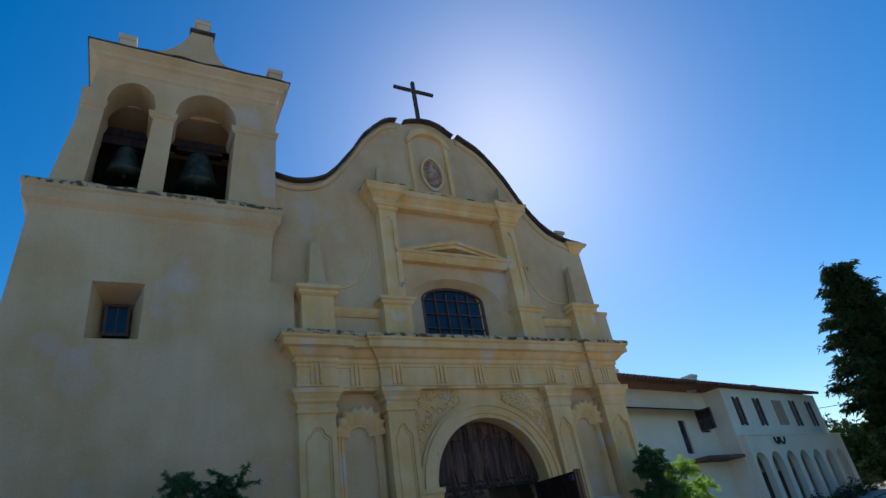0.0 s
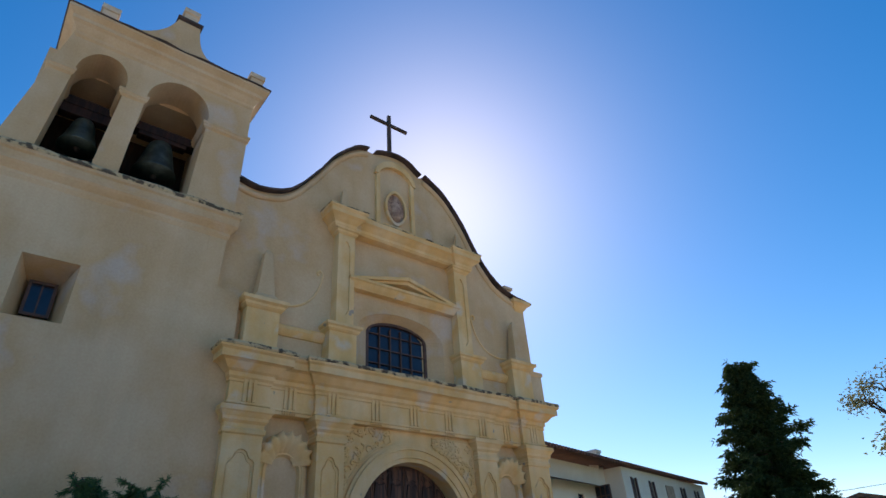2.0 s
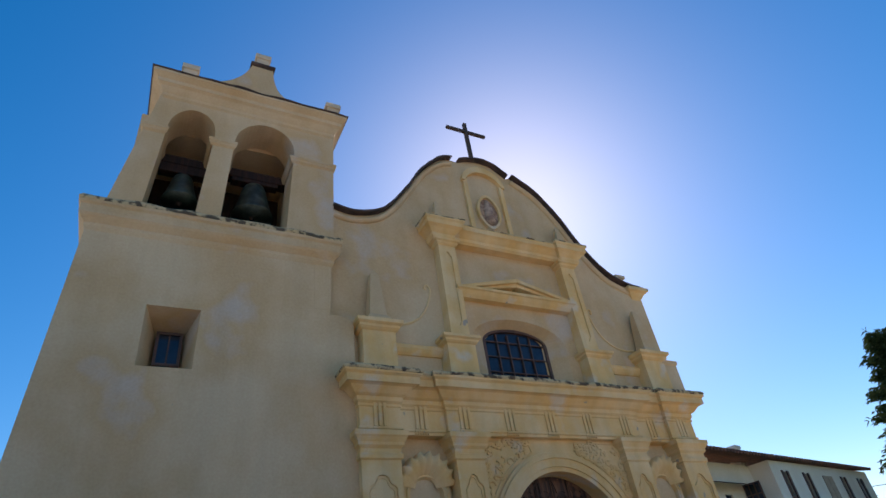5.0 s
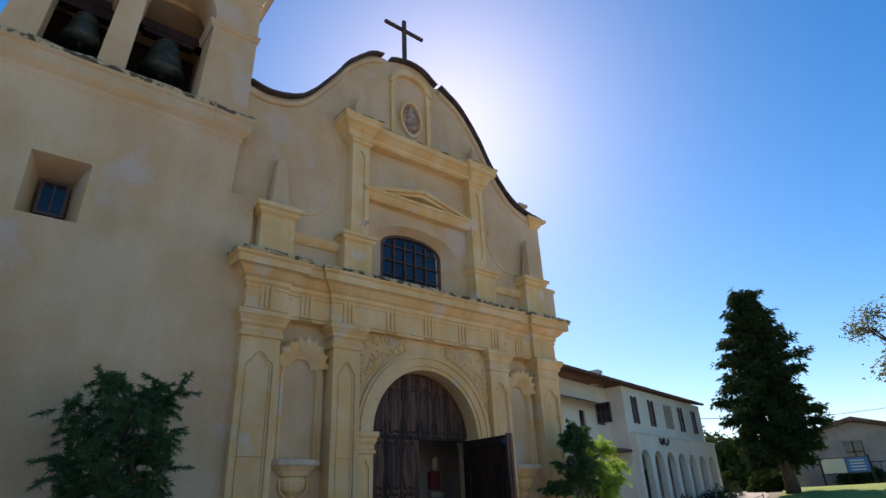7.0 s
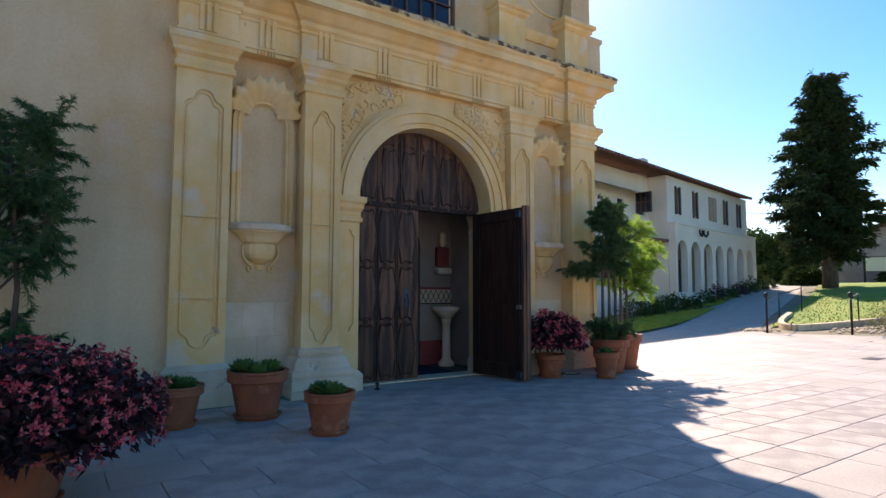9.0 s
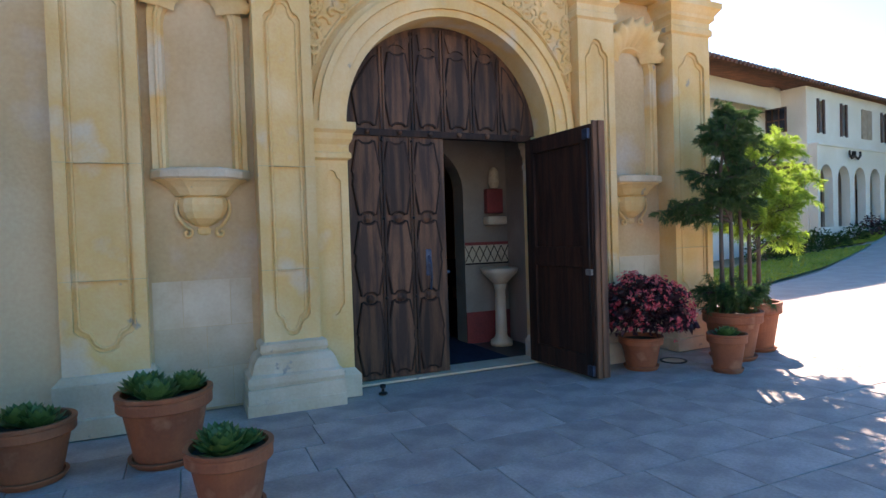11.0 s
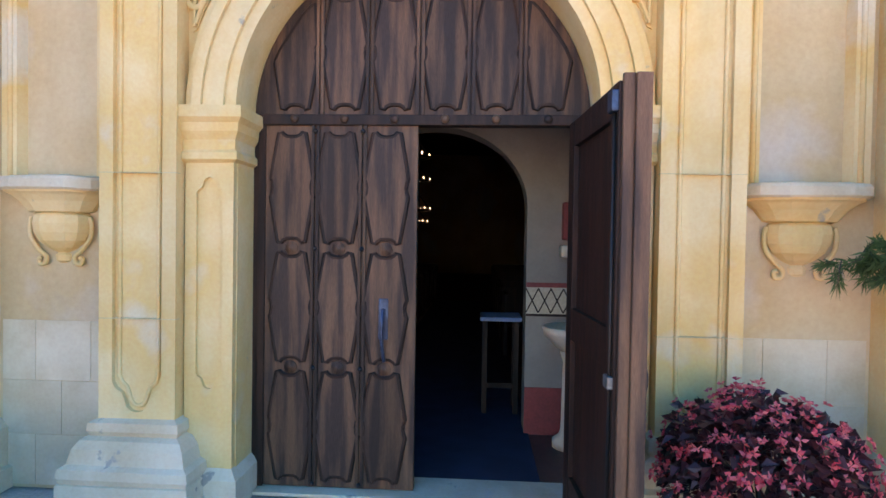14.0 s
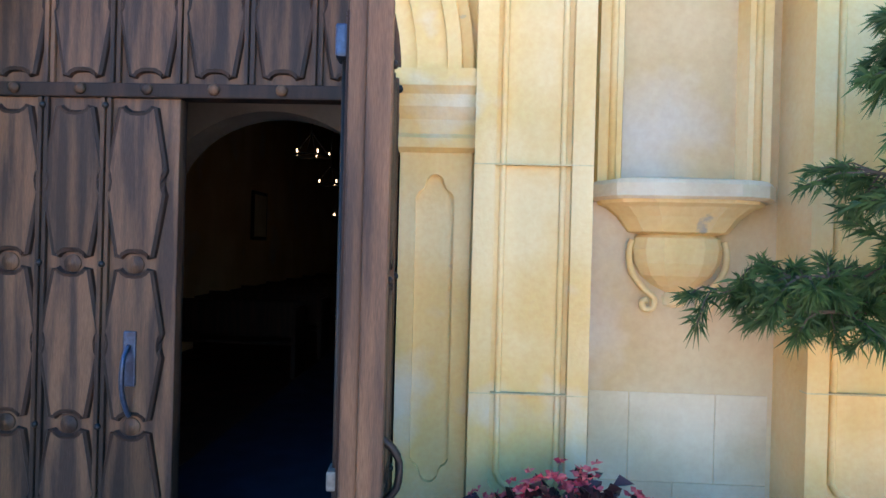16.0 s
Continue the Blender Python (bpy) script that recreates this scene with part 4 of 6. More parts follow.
# fixed lunette over the leaves
lun = thing("door_3", "fixed arched wooden door head with carved panels", "door head", kind="structure")
ZL = 2.46
half = [(-DOOR_W + 0.004, ZL), (DOOR_W - 0.004, ZL)] + arc(0, SPRING, DOOR_W - 0.004, 0, 180, 36)
part("boards", prism(half, 0.40, 0.46), M_WOOD, lun)
part("transom", bm_box(-DOOR_W + 0.01, DOOR_W - 0.01, 0.375, 0.47, 2.43, 2.50, 0.008), M_WOOD_D, lun)
for k in range(6):
    c = -0.99 + 0.33 * (k + 0.5)
    lp = clipped([(x + 0, z) for x, z in door_panel(0.30, 0.72)], c, 2.54, DOOR_W - 0.07)
    dp = part("door_panel", prism(lp, 0.382, 0.41, 0.006), M_WOOD, lun)
    groove_shade(lp, 0.396, dp)
    if 0 < k < 5:
        lp = clipped(door_panel(0.30, 0.72), c, 3.31, DOOR_W - 0.07)
        if len(lp) > 5 and max(z for x, z in lp) - min(z for x, z in lp) > 0.06:
            part("door_panel", prism(lp, 0.382, 0.41), M_WOOD, lun)
    bm = lathe(bmesh.new(), [(0.03, 0), (0.026, 0.015), (0.008, 0.024)], 12)
    bmesh.ops.transform(bm, matrix=Matrix.Translation((c, 0.376, 2.47)) @ Matrix.Rotation(radians(90), 4, "X"), verts=bm.verts)
    part("rosette", bm, M_WOOD, lun, smooth=True)
for k in range(1, 6):
    x = -0.99 + 0.33 * k
    top = SPRING + math.sqrt((DOOR_W - 0.03) ** 2 - x * x)
    bm = bmesh.new()
    for o in (-0.016, 0.016):
        box(bm, x + o - 0.011, x + o + 0.011, 0.38, 0.41, 2.5, top)
    part("vertical_bead", rounded(bm, 0.006, 2), M_WOOD, lun)
for x in (-1.085, 1.085):
    part("door_post", bm_box(x - 0.014, x + 0.014, 0.39, 0.5, 0.0, 2.46), M_WOOD_D, lun)
part("threshold", bm_box(-1.08, 1.08, 0.30, 0.64, 0.0, 0.024, 0.006), M_PALE, lun)
# ---- plaza, lawns and paths ----
def out(x, y, k=1.32):
    """A place seen from the plaza's middle, moved out along its line of sight."""
    return (-5.0 + k * (x + 5.0), -7.0 + k * (y + 7.0))


plaza = thing("pavement", "pale stone slab plaza in front of the church", "pavement", kind="structure")
PLAZA = [(-60, -60), (16, -60), (16, -12), out(10.2, -1.6), out(9.3, 0.2), out(10.4, 0.9), out(14, 2.4), (34, 10.2), (58, 23), (58, 27), (24, 10.2), (14.0, 5.8), (9.4, 4.1), (4.6, 3.0), (4.2, 30), (-60, 30)]
part("bed", sheet(bmesh.new(), PLAZA, -0.012, 4.0), M_JOINT, plaza)


def gaps_free(x, y):
    if y > 0.15 and -7.6 < x < 3.8:
        return -1.1 < x < 1.1 and y < 0.28
    return True


rnd = random.Random(11)
slab_meshes = {}
def slab_mesh(w, d):
    key = (w, d)
    if key not in slab_meshes:
        bm = bmesh.new()
        box(bm, -w / 2, w / 2, -d / 2, d / 2, -0.05, 0)
        bmesh.ops.bevel(bm, geom=[e for e in bm.edges if all(v.co.z > -0.01 for v in e.verts)], offset=0.004, segments=1, affect="EDGES")
        slab_meshes[key] = mesh_of("paving_slab", bm, M_PAVE)
    return slab_meshes[key]


far_v, far_f = [], []
def add_far(x0, x1, y0, y1, z):
    i = len(far_v)
    far_v.extend([(x0, y0, z), (x1, y0, z), (x1, y1, z), (x0, y1, z), (x0, y0, z - 0.03), (x1, y0, z - 0.03), (x1, y1, z - 0.03), (x0, y1, z - 0.03)])
    far_f.extend([(i, i + 1, i + 2, i + 3), (i, i + 4, i + 5, i + 1), (i + 1, i + 5, i + 6, i + 2), (i + 2, i + 6, i + 7, i + 3), (i + 3, i + 7, i + 4, i)])


row_y = -13.0
count = 0
while row_y < 2.2:
    d = 0.46
    x = -14.0 - rnd.random() * 0.5
    while x < 12.5:
        w = rnd.choice((0.46, 0.62, 0.78))
        cx, cy = x + w / 2, row_y + d / 2
        if gaps_free(cx, cy + 0.24) and gaps_free(cx - w / 2, cy + 0.24) and gaps_free(cx + w / 2, cy + 0.24):
            if -3.6 < cx < 4.2 and -4.6 < cy < 0.6 and count < 290:
                o = new("paving_slab", slab_mesh(w - 0.006, d - 0.006))
                o.parent = plaza
                o.location = (cx, cy, 0.0 + 0.002 * rnd.random())
                count += 1
            else:
                add_far(x + 0.003, x + w - 0.003, row_y + 0.003, row_y + d - 0.003, 0.001 * rnd.random())
        x += w
    row_y += d
me = bpy.data.meshes.new("paving_slabs")
me.from_pydata(far_v, [], far_f)
me.materials.append(M_PAVE2)
far = new("paving_slabs", me)
far.parent = plaza
tagged(far, kind="stuff")
tagged(part("ground", sheet(bmesh.new(), [(-60, -60), (-60, 1), (-7.6, 1), (-7.6, 40), (-60, 40)], -0.02, 8.0), M_JOINT), "pale ground beside the tower", "ground", kind="structure")

lawns = [
    ("lawn", [(5.0, 3.6), (9.6, 4.3), (14.0, 6.0), (23.0, 9.4), (19.0, 10.0), (5.0, 6.6)]),
    ("lawn", [(24.2, 9.9), (30.0, 12.0), (27, 12.0), (21.6, 10.2)]),
    ("lawn", [out(10.9, 0.9), out(12.6, 0.2), out(14.5, -0.3), (24.0, -4.0), (60.0, -10.0), (60.0, 20.0), (44.0, 13.6), (34.0, 9.4), out(14.2, 2.0)]),
]
M_BLADE = material("grass_blades", (0.16, 0.27, 0.015), (0.24, 0.31, 0.03), 0.7, 30, 0.8, 0.0)
def inside(x, y, poly):
    hit = False
    for (xa, ya), (xb, yb) in zip(poly, poly[1:] + poly[:1]):
        if (ya > y) != (yb > y) and x < (xb - xa) * (y - ya) / (yb - ya) + xa:
            hit = not hit
    return hit


for name, poly in lawns:
    tagged(part(name, sheet(bmesh.new(), poly, 0.03, 1.5), M_GRASS), "mown green lawn beside the pale path", "lawn", kind="structure")
    rnd = random.Random(3)
    v, f = [], []
    bx0, bx1 = min(p[0] for p in poly), min(30, max(p[0] for p in poly))
    by0, by1 = min(p[1] for p in poly), max(p[1] for p in poly)
    for i in range(16000):
        x, y = rnd.uniform(bx0, bx1), rnd.uniform(by0, by1)
        if not inside(x, y, poly):
            continue
        z, a, h = rise(x, y) + 0.03, rnd.random() * 6.28, 0.03 + 0.04 * rnd.random()
        dx, dy = math.cos(a) * 0.02, math.sin(a) * 0.02
        k = len(v)
        v += [(x - dx, y - dy, z), (x + dx, y + dy, z), (x + dy * 1.2, y - dx * 1.2, z + h)]
        f.append((k, k + 1, k + 2))
    me = bpy.data.meshes.new("grass")
    me.from_pydata(v, [], f)
    me.materials.append(M_BLADE)
    tagged(new("grass", me), "short mown green grass", "grass", kind="stuff")

# low kerb round the lawn's corner
bm = bmesh.new()
kl = smoothed([(14.2, 1.9), (12.2, 1.2), (10.9, 0.55), (10.6, 0.1), (11.4, -0.2), (13.0, -0.6), (15.2, -1.4)], 5)
kl = [out(x, y) for x, y in kl]
for (xa, ya), (xb, yb) in zip(kl, kl[1:]):
    d = Vector((xb - xa, yb - ya)).normalized() * 0.09
    q = [(xa + d.y, ya - d.x), (xb + d.y, yb - d.x), (xb - d.y, yb + d.x), (xa - d.y, ya + d.x)]
    lo = [bm.verts.new((x, y, rise(x, y) - 0.02)) for x, y in q]
    hi = [bm.verts.new((x, y, rise(x, y) + 0.17)) for x, y in q]
    bm.faces.new(hi)
    for i in range(4):
        bm.faces.new((lo[i], lo[(i + 1) % 4], hi[(i + 1) % 4], hi[i]))
bmesh.ops.remove_doubles(bm, verts=bm.verts, dist=0.03)
bmesh.ops.recalc_face_normals(bm, faces=bm.faces)
tagged(part("kerb", bm, M_PALE), "curved pale concrete kerb at the lawn", "kerb", kind="structure")
# pebbles at the kerb
rnd = random.Random(8)
bm = bmesh.new()
for cx, cy, sp, n in ((9.9, 0.75, 0.5, 60), (11.3, -1.0, 0.7, 90)):
    for i in range(n):
        r = 0.03 + 0.04 * rnd.random()
        x, y = out(cx + rnd.gauss(0, sp * 0.6), cy + rnd.gauss(0, sp * 0.35))
        q = bmesh.ops.create_icosphere(bm, subdivisions=1, radius=r)["verts"]
        bmesh.ops.transform(bm, matrix=pose(x, y, rise(x, y) + r * 0.4, 0, 0, rnd.random() * 180) @ Matrix.Diagonal((1.3, 0.9, 0.6, 1)), verts=q)
tagged(part("pebbles", bm, M_PALE), "pale rounded pebbles beside the kerb", "pebbles", kind="stuff")

# low iron railing
POSTS = [out(*p) for p in ((9.6, 0.3), (12.4, 1.35), (15.2, 2.0), (10.3, -1.2), (12.6, -0.5))]
rail = thing("railing", "low black iron railing beside the lawn", "railing", kind="structure")
for i, (x, y) in enumerate(POSTS):
    bm = bmesh.new()
    tube(bm, [(x, y, rise(x, y) - 0.05), (x, y, rise(x, y) + 1.1)], 0.032 if i in (0, 3) else 0.022, 8)
    p = part("post", bm, M_IRON, rail, smooth=True)
    if i in (0, 3):
        part("post_knob", lathe(bmesh.new(), [(0.03, 0), (0.06, 0.02), (0.07, 0.08), (0.05, 0.14), (0.01, 0.16)], 12, (x, y, rise(x, y) + 1.08)), M_IRON, p, smooth=True)
for a, b in ((0, 1), (1, 2), (3, 4)):
    bm = bmesh.new()
    (xa, ya), (xb, yb) = POSTS[a], POSTS[b]
    tube(bm, [(xa, ya, rise(xa, ya) + 1.04), (xb, yb, rise(xb, yb) + 1.04)], 0.018, 6)
    part("rail", bm, M_IRON, rail, smooth=True)
tagged(part("drain_grate", bm_box(8.3, 8.75, -2.3, -2.05, 0.0, 0.008, 0.002), M_IRON), "small dark iron drain grate in the paving", "drain")

# ---- foliage ----
def leafage(name, seeds, length, width, mat, parent=None, seed=1, droop=0.25, fold=0.25):
    """Blades at seeds (place, way): each a folded pointed leaf of four corners."""
    rng = np.random.default_rng(seed)
    P = np.array([s[0] for s in seeds], float)
    D = np.array([s[1] for s in seeds], float)
    n = len(P)
    D /= np.linalg.norm(D, axis=1)[:, None] + 1e-9
    L = length * rng.uniform(0.6, 1.25, n)[:, None]
    R = rng.normal(size=(n, 3))
    S = np.cross(D, R)
    S /= np.linalg.norm(S, axis=1)[:, None] + 1e-9
    W = width * rng.uniform(0.7, 1.2, n)[:, None]
    mid = P + D * L * 0.45
    tip = P + D * L - np.array([0, 0, 1.0]) * L * droop
    N = np.cross(D, S) * W * fold
    V = np.stack([P, mid + S * W / 2 + N, tip, mid - S * W / 2 + N], axis=1).reshape(-1, 3)
    idx = np.arange(n) * 4
    F = np.concatenate([np.stack([idx, idx + 1, idx + 2], 1), np.stack([idx, idx + 2, idx + 3], 1)])
    me = bpy.data.meshes.new(name)
    me.from_pydata(V.tolist(), [], F.tolist())
    me.materials.append(mat)
    ob = new(name, me)
    if parent is not None:
        ob.parent = parent
    return ob


def leaf_material(name, a, b, rough=0.5, through=0.35, single=False):
    m = bpy.data.materials.new(name)
    m.use_nodes = True
    nd, lk = m.node_tree.nodes, m.node_tree.links
    g = nd.new("ShaderNodeNewGeometry")
    ramp = nd.new("ShaderNodeValToRGB")
    ramp.color_ramp.elements[0].color, ramp.color_ramp.elements[1].color = (*a, 1), (*b, 1)
    lk.new(nd.new("ShaderNodeObjectInfo").outputs["Random"] if single else g.outputs["Random Per Island"], ramp.inputs["Fac"])
    p = nd["Principled BSDF"]
    p.inputs["Roughness"].default_value = rough
    p.inputs["Specular IOR Level"].default_value = 0.15 if rough > 0.8 else 0.4
    lk.new(ramp.outputs["Color"], p.inputs["Base Color"])
    tr = nd.new("ShaderNodeBsdfTranslucent")
    hs = nd.new("ShaderNodeHueSaturation")
    hs.inputs["Value"].default_value = 1.6
    lk.new(ramp.outputs["Color"], hs.inputs["Color"])
    lk.new(hs.outputs["Color"], tr.inputs["Color"])
    mx = nd.new("ShaderNodeMixShader")
    mx.inputs["Fac"].default_value = through
    lk.new(p.outputs[0], mx.inputs[1])
    lk.new(tr.outputs[0], mx.inputs[2])
    lk.new(mx.outputs[0], nd["Material Output"].inputs["Surface"])
    return m


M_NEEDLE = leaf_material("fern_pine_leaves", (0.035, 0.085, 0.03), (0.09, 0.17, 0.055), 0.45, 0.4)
# Lime copy of the tree leaves: the backlight is put into their colour.
M_BACKLIT = leaf_material("backlit_leaves", (0.17, 0.28, 0.045), (0.34, 0.46, 0.09), 0.45, 0.6)
M_MAROON = leaf_material("maroon_leaves", (0.035, 0.012, 0.014), (0.10, 0.025, 0.03), 0.35, 0.25)
M_PINK = leaf_material("pink_petals", (0.52, 0.03, 0.06), (0.80, 0.19, 0.19), 0.5, 0.3)
M_SUCC = leaf_material("succulent_leaves", (0.05, 0.12, 0.03), (0.11, 0.22, 0.06), 0.4, 0.1, True)
M_CONIFER = leaf_material("conifer_needles", (0.024, 0.042, 0.015), (0.065, 0.092, 0.032), 0.85, 0.12)
M_SHRUB = leaf_material("dry_shrub_leaves", (0.12, 0.12, 0.05), (0.24, 0.22, 0.11), 0.7, 0.2)
M_GREENS = leaf_material("broad_leaves", (0.025, 0.05, 0.013), (0.07, 0.11, 0.03), 0.9, 0.08)
M_FLAX = leaf_material("flax_blades", (0.20, 0.16, 0.03), (0.34, 0.26, 0.06), 0.5, 0.3)
M_BARK = material("grey_brown_bark", (0.14, 0.10, 0.075), (0.08, 0.06, 0.045), 0.9, 30, 6, 0.8, stretch=(1, 1, 0.3))
M_SOIL = material("potting_soil", (0.05, 0.035, 0.025), (0.03, 0.022, 0.016), 0.95, 60, 8, 0.8)


def pot(at, r, h, label, name="flower_pot", saucer=True, group="pots at the church door"):
    p = thing(name, label, "pot", at, group)
    bm = lathe(bmesh.new(), [(r * 0.62, 0.02), (r * 0.66, 0.03), (r * 0.88, h * 0.76), (r * 0.97, h * 0.77), (r, h * 0.79), (r, h * 0.9), (r * 0.985, h * 0.93), (r * 1.02, h * 0.95), (r * 1.02, h), (r * 0.9, h), (r * 0.86, h * 0.88)], 40)
    part("pot_body", bm, M_TERRA, p, smooth=False)
    part("soil", lathe(bmesh.new(), [(r * 0.86, h * 0.86), (r * 0.87, h * 0.885), (r * 0.3, h * 0.91)], 24), M_SOIL, p)
    if saucer:
        part("saucer", lathe(bmesh.new(), [(r * 0.70, 0.0), (r * 0.80, 0.035), (r * 0.80, 0.045), (r * 0.72, 0.045), (r * 0.68, 0.018)], 36), M_TERRA, p)
    return p


def rosette(at, r, seed, parent_pot=None):
    """A succulent: pointed thick leaves in rising rings."""
    o = thing("succulent", "green rosette succulent growing in a terracotta pot", "succulent", at, "succulents in the pots")
    rng = random.Random(seed)
    for ring, (n, el, k) in enumerate(((13, 10, 1.0), (13, 26, 0.95), (11, 42, 0.84), (9, 58, 0.68), (6, 72, 0.5), (4, 84, 0.34))):
        l, w, t = r * k, r * 0.42 * (0.6 + 0.4 * k), r * 0.08
        bm = bmesh.new()
        v = [bm.verts.new(c) for c in ((0.05 * l, -w * 0.35, 0), (0.05 * l, w * 0.35, 0), (0.65 * l, w * 0.62, t * 0.6), (l, 0, t * 2.2), (0.65 * l, -w * 0.62, t * 0.6), (0.5 * l, 0, -t * 0.8))]
        for q in ((0, 1, 2, 4), (4, 2, 3), (1, 0, 5), (2, 1, 5), (3, 2, 5), (4, 3, 5), (0, 4, 5)):
            bm.faces.new([v[j] for j in q])
        bmesh.ops.recalc_face_normals(bm, faces=bm.faces)
        me = mesh_of("leaf", bm, M_SUCC)
        for i in range(n):
            a = 2 * math.pi * (i + 0.5 * (ring % 2)) / n + rng.uniform(-0.1, 0.1)
            e = radians(el + rng.uniform(-5, 5))
            lf = new("leaf", me)
            lf.parent = o
            lf.matrix_basis = Matrix.Translation((0, 0, 0.02 * r * ring)) @ Matrix.Rotation(a, 4, "Z") @ Matrix.Rotation(-e, 4, "Y")
    return o


def flowering(at, r, h, seed, label, n_leaf=1500, n_flower=700):
    """A mounded plant: dark leaves with clusters of pink flowers."""
    p = thing("flowering_plant", label, "flowering plant", at, "flowering plants")
    rng = random.Random(seed)
    leaves, petals = [], []
    for i in range(n_leaf):
        u, a = rng.uniform(-0.45, 1), rng.random() * 6.283
        k = math.sqrt(1 - u * u)
        out = Vector((k * math.cos(a), k * math.sin(a), u))
        b = 1 + 0.18 * noise.noise(out * 2.3 + Vector((seed, 0, 0)))
        d = rng.uniform(0.55, 1.0) * b
        pos = Vector((out.x * r * d, out.y * r * d, out.z * h * d))
        leaves.append((pos, out + Vector((rng.gauss(0, 0.6), rng.gauss(0, 0.6), rng.gauss(0, 0.5)))))
    for i in range(n_flower // 5):
        u, a = rng.uniform(-0.4, 1), rng.random() * 6.283
        k = math.sqrt(1 - u * u)
        out = Vector((k * math.cos(a), k * math.sin(a), u))
        b = 1 + 0.18 * noise.noise(out * 2.3 + Vector((seed, 0, 0)))
        c = Vector((out.x * r, out.y * r, out.z * h)) * b * rng.uniform(0.95, 1.06)
        for q in range(rng.choice((2, 3, 4))):
            cc = c + Vector((rng.gauss(0, 0.025), rng.gauss(0, 0.025), rng.gauss(0, 0.025)))
            for s in range(4):
                w = s * 1.57 + rng.random()
                side = out.orthogonal().normalized()
                way = Matrix.Rotation(w, 3, out) @ side
                petals.append((cc, way + out * 0.35))
    leafage("leafage", leaves, 0.075, 0.05, M_MAROON, p, seed)
    leafage("blossom", petals, 0.030, 0.022, M_PINK, p, seed + 1, 0.0)
    bm = bmesh.new()
    for i in range(9):
        a = i * 0.7
        tube(bm, [(0, 0, -h * 0.6), (0.3 * r * math.cos(a), 0.3 * r * math.sin(a), 0), (0.7 * r * math.cos(a), 0.7 * r * math.sin(a), 0.4 * h)], 0.012, 5, 0.5)
    tagged(part("stems", bm, M_BARK, p), kind="stuff")
    return p


def fern_pine(at, limbs, height, seed, label, mat, trunks=1, needles=78):
    """A potted tree of narrow drooping leaves. limbs: (height on the trunk, end x, y, z, spread)."""
    t = thing("potted_tree", label, "tree", at, "potted trees")
    rng = random.Random(seed)
    bm = bmesh.new()
    for k in range(trunks):
        o = (k - (trunks - 1) / 2) * 0.14
        tube(bm, [(o, 0, 0), (o * 1.1 + 0.02, 0.01, height * 0.4), (o * 0.9 - 0.01, 0, height * 0.75), (o * 0.3, 0.0, height)], 0.028, 8, 0.4)
    part("trunk", bm, M_BARK, t, smooth=True)
    bm = bmesh.new()
    seeds = []
    for hz, ex, ey, ez, sp in limbs:
        a, b = Vector((0, 0, hz)), Vector((ex, ey, ez))
        m = (a + b) / 2 + Vector((0, 0, 0.06))
        line = [a, m, b]
        tube(bm, line, 0.013, 5, 0.4)
        for j in range(int(26 * sp / 0.3)):
            u = rng.uniform(0.35, 1.05)
            base = a.lerp(m, u * 2) if u < 0.5 else m.lerp(b, u * 2 - 1)
            way = Vector((rng.gauss(0, 1), rng.gauss(0, 1), rng.gauss(0.15, 0.7))).normalized() * sp * rng.uniform(0.35, 1.0)
            end = base + way - Vector((0, 0, 0.15 * sp))
            tube(bm, [base, (base + end) / 2 + Vector((0, 0, 0.02)), end], 0.004, 3, 0.5, False)
            d = (end - base).normalized()
            for q in range(needles):
                w = rng.random()
                pos = base.lerp(end, 0.25 + 0.75 * w)
                dirn = d * 0.8 + Vector((rng.gauss(0, 0.6), rng.gauss(0, 0.6), rng.gauss(0, 0.6)))
                seeds.append((pos, dirn))
    tagged(part("branchwork", bm, M_BARK, t), kind="stuff")
    leafage("foliage", seeds, 0.066, 0.0060, mat, t, seed, 0.25)
    return t


# pots and plants left of the door
pot((-2.64, -0.80, 0), 0.295, 0.47, "large terracotta pot with green succulents")
for i, (dx, dy, r) in enumerate(((-0.12, 0.08, 0.16), (0.13, 0.06, 0.14), (-0.04, -0.14, 0.14))):
    rosette((-2.64 + dx, -0.80 + dy, 0.44), r * 1.2, 20 + i)
pot((-2.30, -1.80, 0), 0.225, 0.37, "small terracotta pot with green succulents")
for i, (dx, dy, r) in enumerate(((-0.05, 0.07, 0.12), (-0.03, -0.07, 0.13), (0.10, 0.02, 0.08))):
    rosette((-2.30 + dx, -1.80 + dy, 0.345), r * 1.25, 30 + i)
pot((-3.40, -0.78, 0), 0.25, 0.38, "small terracotta pot with a green succulent beside the flowers")
for i, (dx, dy, r) in enumerate(((-0.05, 0.05, 0.13), (0.07, -0.05, 0.12))):
    rosette((-3.40 + dx, -0.78 + dy, 0.345), r * 1.3, 40 + i)
pot((-4.50, -2.45, 0), 0.27, 0.34, "terracotta pot hidden under a mound of flowers")
flowering((-4.50, -2.45, 0.50), 0.70, 0.42, 3, "large mound of pink flowers over dark maroon leaves in a pot", 4400, 1700)
pot((-4.80, -0.9, 0), 0.34, 0.5, "terracotta pot holding a small tree by the tower wall")
limbs = []
rnd = random.Random(14)
for i in range(23):
    hz = 0.75 + 1.25 * i / 22
    a = i * 2.4
    rr = 0.80 * (0.45 + 0.55 * rnd.random()) * (1 - 0.55 * max(0, (hz - 1.5) / 0.9))
    limbs.append((hz, rr * math.cos(a), rr * 0.9 * math.sin(a), hz + 0.2 + 0.25 * rnd.random(), 0.30))
limbs += [(0.35, 0.35, -0.2, 0.40, 0.2), (0.4, -0.3, -0.25, 0.42, 0.18), (0.45, 0.3, 0.2, 0.55, 0.18)]
